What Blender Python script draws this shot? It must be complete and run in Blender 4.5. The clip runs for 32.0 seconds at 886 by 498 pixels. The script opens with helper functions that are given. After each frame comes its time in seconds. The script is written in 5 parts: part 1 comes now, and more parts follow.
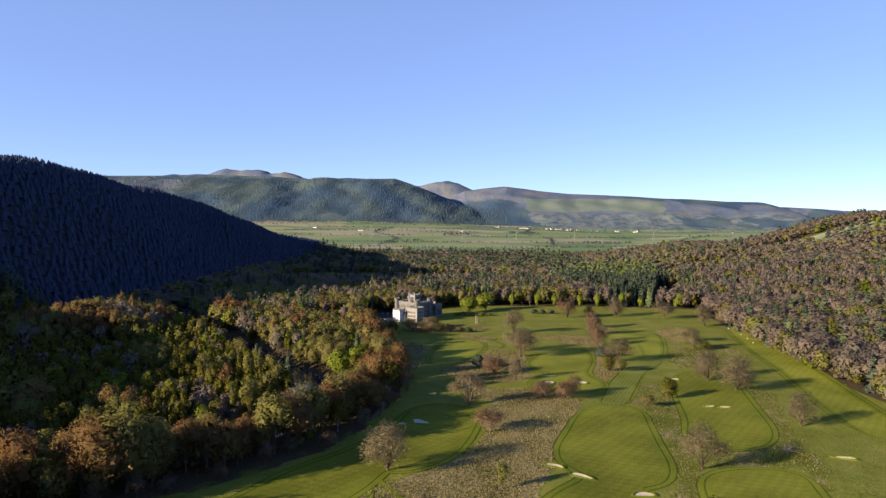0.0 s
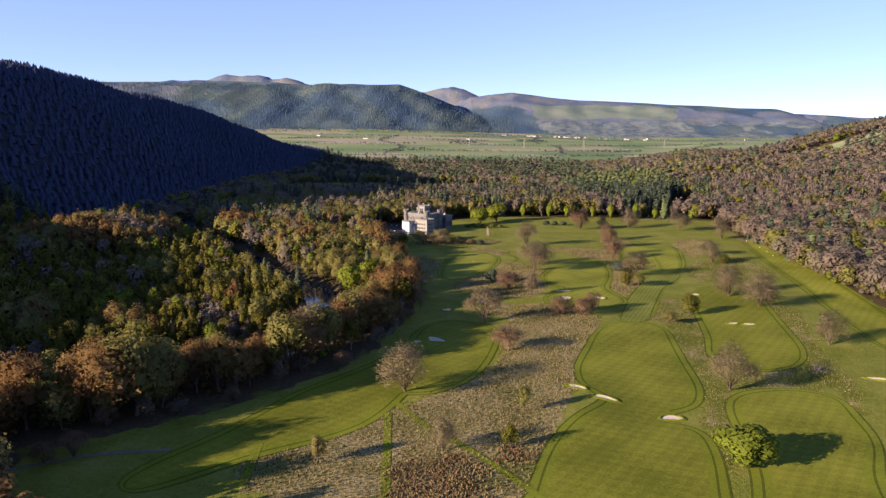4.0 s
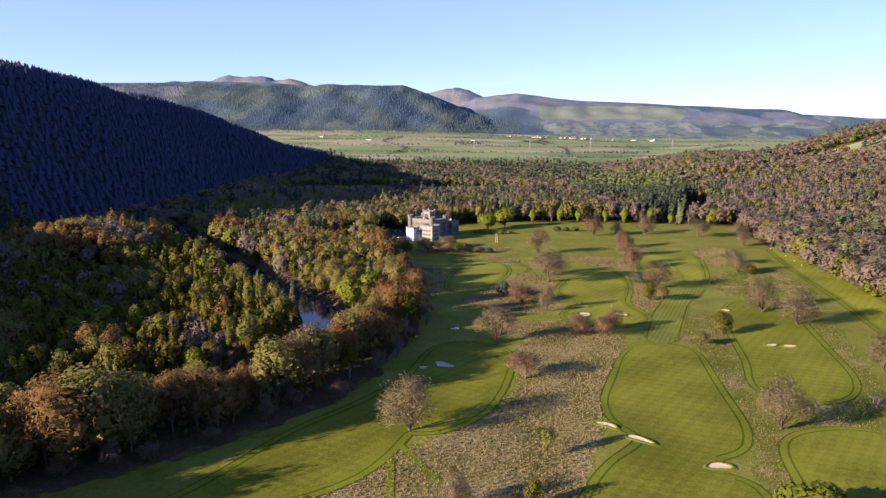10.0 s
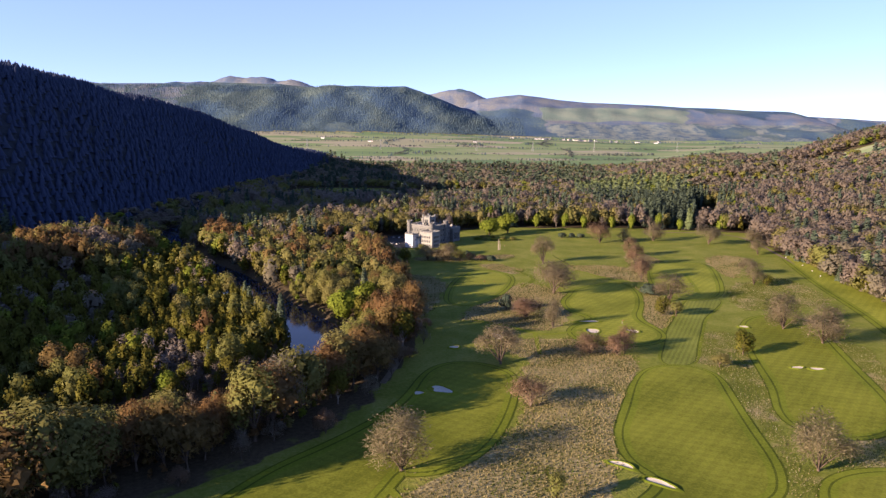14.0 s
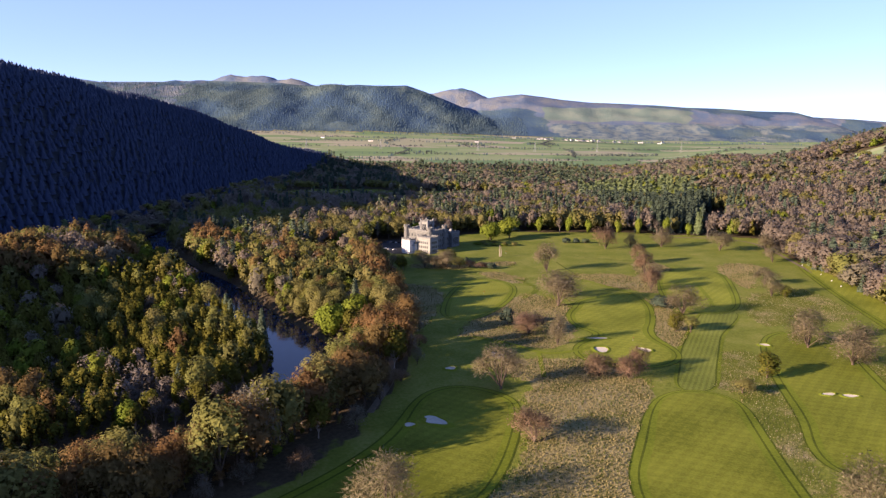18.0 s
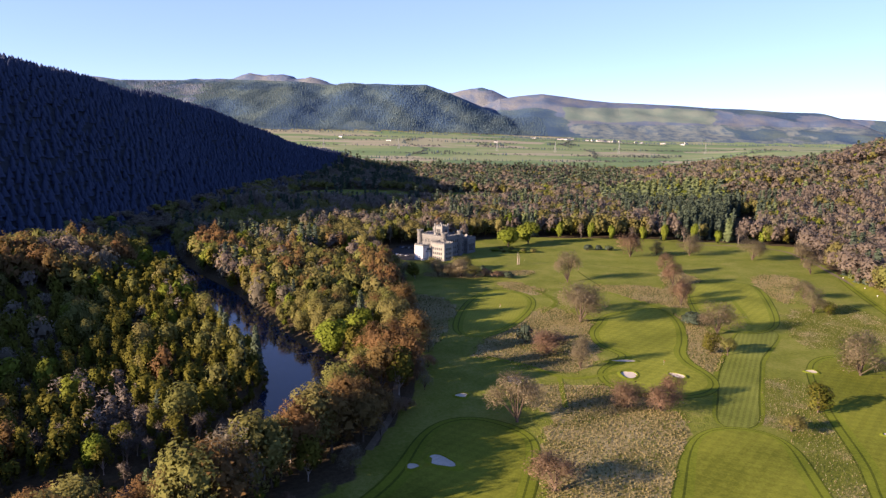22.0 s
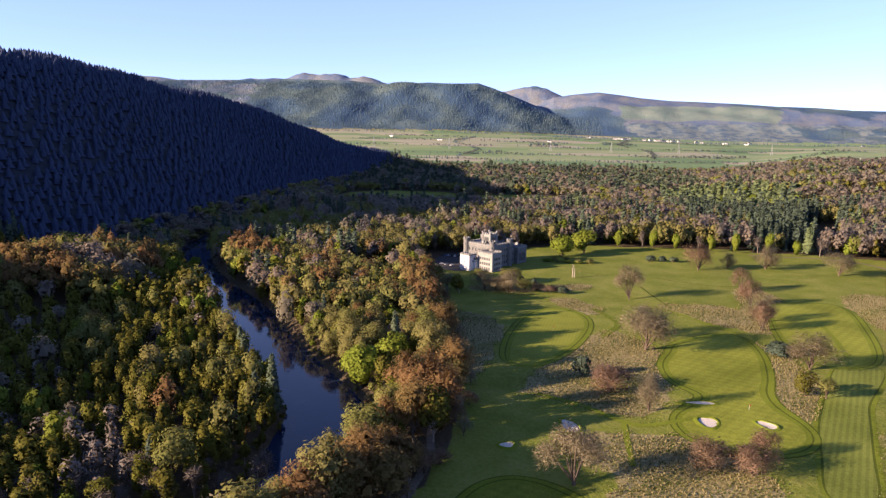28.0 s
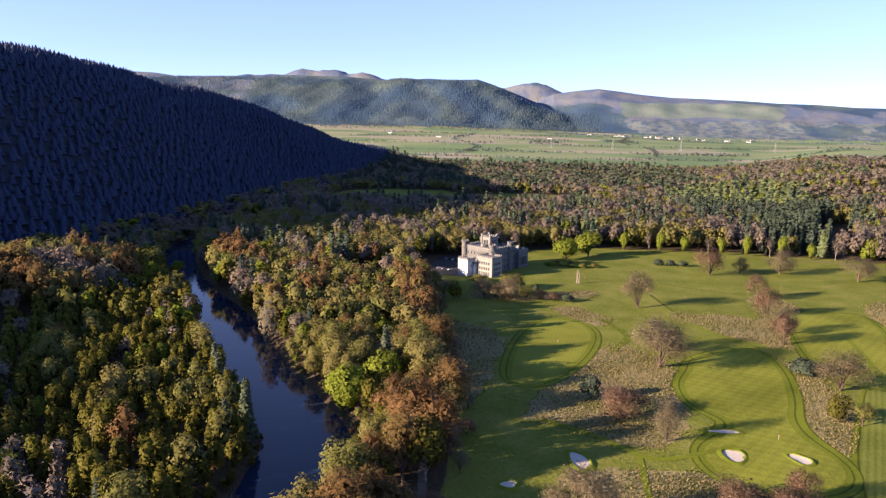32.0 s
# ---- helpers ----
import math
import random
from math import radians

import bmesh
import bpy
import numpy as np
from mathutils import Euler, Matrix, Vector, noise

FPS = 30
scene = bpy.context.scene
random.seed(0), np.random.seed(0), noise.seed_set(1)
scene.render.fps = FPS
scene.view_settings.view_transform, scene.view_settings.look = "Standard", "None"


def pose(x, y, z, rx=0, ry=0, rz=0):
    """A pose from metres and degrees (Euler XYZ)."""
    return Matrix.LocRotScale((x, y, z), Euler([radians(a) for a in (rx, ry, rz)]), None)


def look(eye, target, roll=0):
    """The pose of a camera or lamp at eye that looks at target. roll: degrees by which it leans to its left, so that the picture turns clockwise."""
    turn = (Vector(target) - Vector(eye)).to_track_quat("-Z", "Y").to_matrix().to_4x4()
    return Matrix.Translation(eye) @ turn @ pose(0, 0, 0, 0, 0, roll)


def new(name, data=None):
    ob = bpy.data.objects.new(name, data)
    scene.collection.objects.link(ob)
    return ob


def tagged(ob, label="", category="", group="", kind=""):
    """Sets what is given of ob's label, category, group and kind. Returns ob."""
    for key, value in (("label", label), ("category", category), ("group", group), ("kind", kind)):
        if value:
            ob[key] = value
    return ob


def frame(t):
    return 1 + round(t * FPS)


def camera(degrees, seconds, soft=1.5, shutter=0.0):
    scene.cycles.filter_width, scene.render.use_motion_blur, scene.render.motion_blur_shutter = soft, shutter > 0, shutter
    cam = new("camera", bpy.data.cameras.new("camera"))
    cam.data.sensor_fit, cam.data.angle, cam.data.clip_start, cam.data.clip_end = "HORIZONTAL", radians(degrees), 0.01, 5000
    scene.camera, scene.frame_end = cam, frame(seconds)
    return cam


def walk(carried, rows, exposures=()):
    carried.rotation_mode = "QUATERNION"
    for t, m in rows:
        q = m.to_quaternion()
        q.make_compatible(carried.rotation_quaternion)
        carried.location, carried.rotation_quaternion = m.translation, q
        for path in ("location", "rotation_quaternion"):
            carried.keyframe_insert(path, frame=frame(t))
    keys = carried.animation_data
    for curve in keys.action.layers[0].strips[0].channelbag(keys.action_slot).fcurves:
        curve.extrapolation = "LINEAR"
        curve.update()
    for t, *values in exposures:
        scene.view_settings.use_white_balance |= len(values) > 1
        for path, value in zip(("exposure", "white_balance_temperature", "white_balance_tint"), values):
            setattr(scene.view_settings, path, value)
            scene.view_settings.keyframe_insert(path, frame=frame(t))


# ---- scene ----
# ---- camera ----
cam = camera(65.8, 32.0, soft=1.35)
ROWS = [(0.0, pose(7.61, 35.37, 119.16, 87.52, -0.29, -0.50)),
        (0.5, pose(6.53, 37.77, 119.33, 86.67, -0.29, -0.43)),
        (1.0, pose(5.49, 40.20, 119.49, 84.24, -0.29, -0.36)),
        (1.5, pose(4.52, 42.72, 119.63, 81.50, -0.28, -0.30)),
        (2.0, pose(3.65, 45.34, 119.74, 79.94, -0.27, -0.25)),
        (2.5, pose(2.91, 48.11, 119.82, 79.92, -0.26, -0.20)),
        (3.5, pose(1.77, 54.01, 119.91, 79.89, -0.25, -0.13)),
        (6.0, pose(0.00, 70.00, 119.97, 79.87, -0.21, -0.00)),
        (9.0, pose(-1.33, 89.78, 120.14, 79.91, -0.17, 0.15)),
        (13.0, pose(0.02, 119.14, 120.89, 80.07, -0.32, 0.39)),
        (19.0, pose(4.27, 169.27, 122.04, 80.01, -0.55, 0.67)),
        (20.0, pose(4.97, 178.06, 122.23, 79.99, -0.60, 0.82)),
        (21.0, pose(5.68, 186.85, 122.42, 79.98, -0.66, 1.16)),
        (21.5, pose(6.03, 191.26, 122.51, 79.98, -0.71, 1.54)),
        (22.0, pose(6.37, 195.67, 122.60, 79.97, -0.78, 2.20)),
        (22.5, pose(6.71, 200.08, 122.68, 79.96, -0.84, 4.02)),
        (23.0, pose(7.04, 204.48, 122.76, 79.95, -0.85, 5.98)),
        (23.5, pose(7.28, 208.66, 122.80, 79.91, -0.72, 6.48)),
        (24.0, pose(7.46, 212.68, 122.83, 79.87, -0.60, 6.55)),
        (25.0, pose(7.63, 220.66, 122.86, 79.83, -0.56, 6.55)),
        (28.0, pose(7.06, 244.97, 123.10, 79.84, -0.79, 6.54)),
        (30.0, pose(6.72, 261.22, 123.18, 79.80, -0.84, 6.52)),
        (31.0, pose(6.05, 269.34, 123.20, 79.68, -0.86, 6.51)),
        (32.0, pose(5.37, 277.47, 123.21, 79.57, -0.88, 6.51))]
walk(cam, ROWS, [(0.0, 1.57, 5650, 16), (1.0, 1.50, 5600, 20), (2.5, 1.62, 5750, 25), (6.0, 1.86, 5680, 27), (20.0, 1.96, 5680, 27), (32.0, 2.06, 5680, 27)])

# ---- light ----
SUN_ELEVATION, SUN_AZIMUTH = 16.0, 243.0
world = bpy.data.worlds.new("world")
scene.world = world
world.use_nodes = True
sky = world.node_tree.nodes.new("ShaderNodeTexSky")
sky.sky_type, sky.sun_disc = "NISHITA", False
sky.sun_elevation, sky.sun_rotation = radians(SUN_ELEVATION), radians(SUN_AZIMUTH)
sky.altitude, sky.air_density, sky.dust_density, sky.ozone_density = 2600, 0.8, 0.0, 1.0
background = world.node_tree.nodes["Background"]
haze = world.node_tree.nodes.new("ShaderNodeMix")
haze.data_type = "RGBA"
haze.inputs[7].default_value = (1.98, 2.6, 4.4, 1)
# the haze is thick along the horizon and thin overhead
heaven = world.node_tree.nodes.new("ShaderNodeTexCoord")
height_of = world.node_tree.nodes.new("ShaderNodeSeparateXYZ")
thin = world.node_tree.nodes.new("ShaderNodeMapRange")
thin.interpolation_type = "SMOOTHSTEP"
thin.inputs["From Min"].default_value, thin.inputs["From Max"].default_value = 0.22, 0.62
thin.inputs["To Min"].default_value, thin.inputs["To Max"].default_value = 0.52, 0.06
world.node_tree.links.new(heaven.outputs["Generated"], height_of.inputs[0])
world.node_tree.links.new(height_of.outputs["Z"], thin.inputs["Value"])
world.node_tree.links.new(thin.outputs[0], haze.inputs[0])
world.node_tree.links.new(sky.outputs[0], haze.inputs[6])
world.node_tree.links.new(haze.outputs[2], background.inputs[0])
background.inputs[1].default_value = 0.066
sun = new("sun", bpy.data.lights.new("sun", "SUN"))
sun.data.energy, sun.data.angle, sun.data.color = 5.0, radians(0.5), (1.0, 0.73, 0.41)
sun_from = Vector((math.sin(radians(SUN_AZIMUTH)) * math.cos(radians(SUN_ELEVATION)),
                   math.cos(radians(SUN_AZIMUTH)) * math.cos(radians(SUN_ELEVATION)), math.sin(radians(SUN_ELEVATION))))
sun.matrix_world = look(sun_from * 500, (0, 0, 0))

# ---- materials ----
def material(name, rough=0.9):
    m = bpy.data.materials.new(name)
    m.use_nodes = True
    nt = m.node_tree
    bsdf = nt.nodes["Principled BSDF"]
    bsdf.inputs["Roughness"].default_value = rough
    bsdf.inputs["Specular IOR Level"].default_value = 0.06
    return m, nt, bsdf


def node(nt, kind, **values):
    n = nt.nodes.new(kind)
    for key, value in values.items():
        n.inputs[key].default_value = value
    return n


def place_of(nt):
    return nt.nodes.new("ShaderNodeNewGeometry").outputs["Position"]


def noise_of(nt, scale, detail=4.0, rough=0.55, vector=None):
    n = node(nt, "ShaderNodeTexNoise", Scale=scale, Detail=detail, Roughness=rough)
    nt.links.new(vector or place_of(nt), n.inputs["Vector"])
    return n.outputs["Fac"]


def toned(colour, k=0.70):
    return tuple(v * k for v in colour)


def ramp_of(nt, fac, stops):
    r = nt.nodes.new("ShaderNodeValToRGB")
    els = r.color_ramp.elements
    while len(els) < len(stops):
        els.new(0.5)
    for e, (p, c) in zip(els, stops):
        e.position = p
        e.color = (*c, 1) if len(c) == 3 else (c[0], c[0], c[0], 1)
    nt.links.new(fac, r.inputs[0])
    return r.outputs["Color"]


def mix_of(nt, fac, a, b, blend="MIX"):
    m = nt.nodes.new("ShaderNodeMix")
    m.data_type, m.blend_type = "RGBA", blend
    for value, slot in ((fac, m.inputs[0]), (a, m.inputs[6]), (b, m.inputs[7])):
        if isinstance(value, (int, float)):
            slot.default_value = value
        elif isinstance(value, tuple):
            slot.default_value = (*value, 1)
        else:
            nt.links.new(value, slot)
    return m.outputs[2]


def math_of(nt, op, a, b=0.0, clamp=False):
    m = nt.nodes.new("ShaderNodeMath")
    m.operation, m.use_clamp = op, clamp
    for value, slot in ((a, m.inputs[0]), (b, m.inputs[1])):
        if isinstance(value, (int, float)):
            slot.default_value = value
        else:
            nt.links.new(value, slot)
    return m.outputs[0]


def bump_of(nt, bsdf, height, strength, distance):
    b = node(nt, "ShaderNodeBump", Strength=strength, Distance=distance)
    nt.links.new(height, b.inputs["Height"])
    nt.links.new(b.outputs[0], bsdf.inputs["Normal"])


def attribute_of(nt, name):
    a = nt.nodes.new("ShaderNodeAttribute")
    a.attribute_name = name
    return a


def leaf_material(name, stops, through_light=0.35, tone=0.70):
    """Foliage: a tint for each tree, a little more for each clump, and light through the leaf."""
    m, nt, bsdf = material(name, 0.75)
    per_tree = math_of(nt, "FRACT", math_of(nt, "ADD", nt.nodes.new("ShaderNodeObjectInfo").outputs["Random"],
                                            attribute_of(nt, "tint").outputs["Fac"]))
    per_clump = nt.nodes.new("ShaderNodeNewGeometry").outputs["Random Per Island"]
    fac = math_of(nt, "ADD", math_of(nt, "ADD", math_of(nt, "MULTIPLY", per_tree, 0.55), 0.16), math_of(nt, "MULTIPLY", per_clump, 0.10))
    colour = ramp_of(nt, fac, [(p, toned(c, tone)) for p, c in stops])
    nt.links.new(colour, bsdf.inputs["Base Color"])
    thin = nt.nodes.new("ShaderNodeBsdfTranslucent")
    nt.links.new(colour, thin.inputs[0])
    both = node(nt, "ShaderNodeMixShader", Fac=through_light)
    nt.links.new(bsdf.outputs[0], both.inputs[1])
    nt.links.new(thin.outputs[0], both.inputs[2])
    nt.links.new(both.outputs[0], nt.nodes["Material Output"].inputs[0])
    return m


M_BEECH = leaf_material("copper_buds", [(0.0, (0.200, 0.118, 0.054)), (0.4, (0.204, 0.130, 0.056)), (0.7, (0.204, 0.146, 0.056)), (1.0, (0.190, 0.160, 0.054))], 0.55, 0.96)
M_OAK = leaf_material("olive_buds", [(0.0, (0.204, 0.178, 0.070)), (0.5, (0.200, 0.192, 0.060)), (1.0, (0.166, 0.192, 0.048))], 0.50, 0.96)
M_BIRCH = leaf_material("young_birch_leaf", [(0.0, (0.150, 0.164, 0.024)), (0.5, (0.184, 0.184, 0.026)), (1.0, (0.210, 0.186, 0.036))], 0.32, 0.52)
M_GREEN = leaf_material("fresh_leaf", [(0.0, (0.142, 0.195, 0.020)), (0.5, (0.185, 0.235, 0.024)), (1.0, (0.222, 0.238, 0.034))], 0.30, 0.72)
M_SPRUCE = leaf_material("conifer_needles", [(0.0, (0.048, 0.068, 0.056)), (0.5, (0.066, 0.090, 0.062)), (1.0, (0.092, 0.118, 0.066))], 0.25, 0.92)
# far spruces: the blue of distance haze is put into the needle colour
M_FAR_FIR = leaf_material("far_hazy_spruce", [(0.0, (0.040, 0.074, 0.112)), (0.4, (0.054, 0.088, 0.114)), (0.75, (0.082, 0.116, 0.108)), (1.0, (0.112, 0.138, 0.106))], 0.2, 1.05)
# spruces of the shaded hill: navy of shade and haze put into the colour
M_SHADE_FIR = leaf_material("shade_hazed_spruce", [(0.0, (0.031, 0.042, 0.082)), (0.5, (0.033, 0.045, 0.085)), (1.0, (0.036, 0.048, 0.087))], 0.0, 0.86)
# far twigs: grey-brown shifted to blue in place of haze
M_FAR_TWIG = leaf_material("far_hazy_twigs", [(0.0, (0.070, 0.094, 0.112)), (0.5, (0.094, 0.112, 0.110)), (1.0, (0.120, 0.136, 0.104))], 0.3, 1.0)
M_LARCH = leaf_material("larch_needles", [(0.0, (0.108, 0.142, 0.068)), (0.6, (0.132, 0.168, 0.076)), (1.0, (0.156, 0.184, 0.082))], 0.45, 1.15)
M_BARE = leaf_material("bare_twigs", [(0.0, (0.202, 0.164, 0.140)), (0.5, (0.196, 0.170, 0.136)), (1.0, (0.178, 0.174, 0.114))], 0.58, 1.1)
M_GREY = leaf_material("pale_grey_twigs", [(0.0, (0.24, 0.205, 0.175)), (0.5, (0.29, 0.25, 0.215)), (1.0, (0.32, 0.28, 0.23))], 0.1, 0.46)
M_COPPER = leaf_material("copper_twigs", [(0.0, (0.200, 0.128, 0.088)), (0.5, (0.205, 0.142, 0.092)), (1.0, (0.205, 0.160, 0.094))], 0.40, 0.90)
M_PARK = leaf_material("parkland_twigs", [(0.0, (0.205, 0.166, 0.112)), (0.5, (0.208, 0.180, 0.112)), (1.0, (0.200, 0.186, 0.098))], 0.42, 0.98)


def plain_material(name, a, b, scale, rough=0.85, bump=0.0, depth=0.1):
    m, nt, bsdf = material(name, rough)
    n1 = noise_of(nt, scale, 5.0)
    n2 = noise_of(nt, scale * 7.3, 3.0)
    fac = math_of(nt, "ADD", math_of(nt, "MULTIPLY", n1, 0.65), math_of(nt, "MULTIPLY", n2, 0.35))
    nt.links.new(ramp_of(nt, fac, [(0.32, toned(a, 0.8)), (0.68, toned(b, 0.8))]), bsdf.inputs["Base Color"])
    if bump:
        bump_of(nt, bsdf, n2, bump, depth)
    return m


M_BARK = plain_material("bark", (0.075, 0.058, 0.042), (0.16, 0.125, 0.095), 0.8, 0.95, 0.6, 0.1)
M_PALE_BARK = plain_material("pale_bark", (0.24, 0.20, 0.165), (0.40, 0.345, 0.29), 0.8, 0.9, 0.5, 0.1)
M_SAND = plain_material("bunker_sand", (0.46, 0.42, 0.36), (0.62, 0.57, 0.50), 0.7, 0.95, 0.4, 0.1)
M_STONE = plain_material("castle_stone", (0.215, 0.213, 0.200), (0.340, 0.336, 0.315), 0.22, 0.9, 0.4, 0.08)
# darker copy of the castle stone: shade on the rear wings put into colour
M_STONE_SHADE = plain_material("shade_toned_stone", (0.105, 0.110, 0.115), (0.190, 0.196, 0.200), 0.22, 0.9, 0.4, 0.08)
M_STONE_TRIM = plain_material("dressed_stone", (0.17, 0.175, 0.175), (0.27, 0.275, 0.270), 0.4, 0.9, 0.3, 0.05)
M_SHEET = plain_material("white_scaffold_sheet", (0.62, 0.62, 0.64), (0.74, 0.74, 0.76), 0.3, 0.6, 0.4, 0.1)
M_SLATE = plain_material("roof_slate", (0.07, 0.075, 0.09), (0.15, 0.155, 0.17), 0.5, 0.55, 0.4, 0.05)
M_LEAD = plain_material("lead_roof", (0.06, 0.065, 0.078), (0.13, 0.135, 0.15), 0.3, 0.5, 0.3, 0.05)
M_WHITE = plain_material("white_render", (0.66, 0.65, 0.62), (0.80, 0.79, 0.77), 0.4, 0.85)
M_GRAVEL = plain_material("gravel_track", (0.12, 0.10, 0.075), (0.22, 0.185, 0.14), 0.5, 0.95, 0.4, 0.06)
M_TARMAC = plain_material("tarmac", (0.045, 0.045, 0.05), (0.08, 0.078, 0.078), 0.4, 0.85, 0.3, 0.03)
M_WOOD = plain_material("weathered_timber", (0.16, 0.13, 0.10), (0.28, 0.235, 0.185), 2.0, 0.85, 0.3, 0.03)
M_STEEL = plain_material("galvanised_steel", (0.36, 0.37, 0.39), (0.48, 0.49, 0.50), 1.0, 0.45)

m, nt, bsdf = material("window_glass", 0.08)
bsdf.inputs["Base Color"].default_value = (0.02, 0.024, 0.03, 1)
bsdf.inputs["Specular IOR Level"].default_value = 0.6
M_GLASS = m

m, nt, bsdf = material("river_water", 0.04)
# blue in the base colour stands in for mirrored sky
nt.links.new(ramp_of(nt, noise_of(nt, 0.05), [(0.3, (0.008, 0.017, 0.040)), (0.7, (0.014, 0.024, 0.052))]), bsdf.inputs["Base Color"])
bsdf.inputs["IOR"].default_value = 1.33
bsdf.inputs["Specular IOR Level"].default_value = 0.3
bump_of(nt, bsdf, noise_of(nt, 0.35, 4.0), 0.12, 0.2)
M_WATER = m


def turf_material(name, dark, light, stripe=0.0, turn=0.0, period=9.0, ways=2):
    m, nt, bsdf = material(name, 0.9)
    big = noise_of(nt, 0.022, 4.0)
    small = noise_of(nt, 0.9, 4.0, 0.65)
    fac = math_of(nt, "ADD", math_of(nt, "MULTIPLY", big, 0.6), math_of(nt, "MULTIPLY", small, 0.4))
    colour = ramp_of(nt, fac, [(0.40, toned(dark, 0.53)), (0.59, toned(light, 0.74))])
    if stripe:
        for k, a in enumerate((turn, turn + 74.0)[:ways]):
            mp = nt.nodes.new("ShaderNodeMapping")
            mp.inputs["Rotation"].default_value = (0, 0, radians(a))
            nt.links.new(place_of(nt), mp.inputs["Vector"])
            w = node(nt, "ShaderNodeTexWave", Scale=0.314 / period * 2.0, Distortion=0.5)
            nt.links.new(mp.outputs[0], w.inputs["Vector"])
            tone = ramp_of(nt, w.outputs["Fac"], [(0.42, (1 - stripe,)), (0.58, (1 + stripe * 0.5,))])
            colour = mix_of(nt, 1.0, colour, tone, "MULTIPLY")
    nt.links.new(colour, bsdf.inputs["Base Color"])
    bump_of(nt, bsdf, small, 0.5, 0.08)
    return m


M_FAIRWAY = turf_material("fairway_turf", (0.148, 0.178, 0.016), (0.199, 0.224, 0.024), 0.06, 38.0, 10.0)
M_UPPER_FAIRWAY = turf_material("upper_fairway_turf", (0.190, 0.225, 0.022), (0.246, 0.277, 0.033), 0.06, 38.0, 10.0)
M_GREEN_TURF = turf_material("putting_green_turf", (0.197, 0.229, 0.025), (0.232, 0.261, 0.033), 0.04, 10.0, 4.0)
M_WALK = turf_material("walkway_turf", (0.159, 0.200, 0.030), (0.199, 0.235, 0.042), 0.13, 25.6, 5.0, 1)
M_FRINGE = turf_material("fringe_turf", (0.137, 0.180, 0.013), (0.179, 0.218, 0.018))
M_MOWLINE = turf_material("mown_line_turf", (0.056, 0.084, 0.007), (0.094, 0.118, 0.010))

# the ground: turf, straw rough, woodland floor and fields, told apart by what grows there
m, nt, bsdf = material("ground_cover", 0.95)
cover = attribute_of(nt, "cover")
split = nt.nodes.new("ShaderNodeSeparateColor")
nt.links.new(cover.outputs["Color"], split.inputs[0])
grain = noise_of(nt, 0.55, 5.0, 0.7)
patch = noise_of(nt, 0.045, 5.0, 0.6)
broad = noise_of(nt, 0.008, 4.0, 0.5)
edge = math_of(nt, "MULTIPLY", math_of(nt, "SUBTRACT", patch, 0.5), 1.1)
turf = ramp_of(nt, math_of(nt, "ADD", math_of(nt, "MULTIPLY", patch, 0.5), math_of(nt, "MULTIPLY", grain, 0.5)),
               [(0.32, (0.108, 0.150, 0.020)), (0.48, (0.200, 0.236, 0.034)), (0.66, (0.306, 0.308, 0.080))])
thatch = noise_of(nt, 0.02, 3.0, 0.5)
straw = ramp_of(nt, math_of(nt, "ADD", math_of(nt, "MULTIPLY", patch, 0.4), math_of(nt, "MULTIPLY", grain, 0.6)),
                [(0.36, (0.085, 0.095, 0.016)), (0.44, (0.190, 0.178, 0.054)), (0.53, (0.356, 0.308, 0.142)), (0.66, (0.53, 0.465, 0.260))])
floor_ = ramp_of(nt, grain, [(0.3, (0.060, 0.048, 0.030)), (0.7, (0.150, 0.118, 0.072))])
plots = node(nt, "ShaderNodeTexVoronoi", Scale=0.0055, Randomness=0.9)
stretch = nt.nodes.new("ShaderNodeMapping")
stretch.inputs["Scale"].default_value = (0.6, 1.9, 1.0)
stretch.inputs["Rotation"].default_value = (0, 0, 0.18)
nt.links.new(place_of(nt), stretch.inputs["Vector"])
nt.links.new(stretch.outputs[0], plots.inputs["Vector"])
plot_tone = nt.nodes.new("ShaderNodeSeparateColor")
nt.links.new(plots.outputs["Color"], plot_tone.inputs[0])
# field greens carry some extra blue in place of valley haze
field = ramp_of(nt, math_of(nt, "ADD", math_of(nt, "MULTIPLY", plot_tone.outputs[0], 0.8), math_of(nt, "MULTIPLY", patch, 0.2)),
                [(0.1, (0.160, 0.258, 0.130)), (0.35, (0.235, 0.338, 0.155)), (0.6, (0.315, 0.370, 0.205)), (0.85, (0.420, 0.400, 0.300))])


def masked(channel):
    return ramp_of(nt, math_of(nt, "ADD", split.outputs[channel], edge), [(0.42, (0.0,)), (0.58, (1.0,))])


lush = ramp_of(nt, thatch, [(0.55, (0.0,)), (0.70, (0.6,))])
colour = mix_of(nt, masked(0), turf, mix_of(nt, lush, straw, turf))
colour = mix_of(nt, masked(2), colour, field)
# needle litter, with navy of the hill's shade and haze in its colour
hazed_needles = ramp_of(nt, grain, [(0.3, (0.030, 0.038, 0.056)), (0.7, (0.054, 0.064, 0.084))])
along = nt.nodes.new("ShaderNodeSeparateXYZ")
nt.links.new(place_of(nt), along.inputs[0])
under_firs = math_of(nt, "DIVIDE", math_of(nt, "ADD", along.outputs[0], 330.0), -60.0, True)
colour = mix_of(nt, masked(1), colour, mix_of(nt, under_firs, floor_, hazed_needles))
colour = mix_of(nt, 1.0, colour, (0.59, 0.59, 0.59), "MULTIPLY")
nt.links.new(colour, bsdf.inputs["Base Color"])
bump_of(nt, bsdf, grain, 1.0, 0.55)
M_GROUND = m

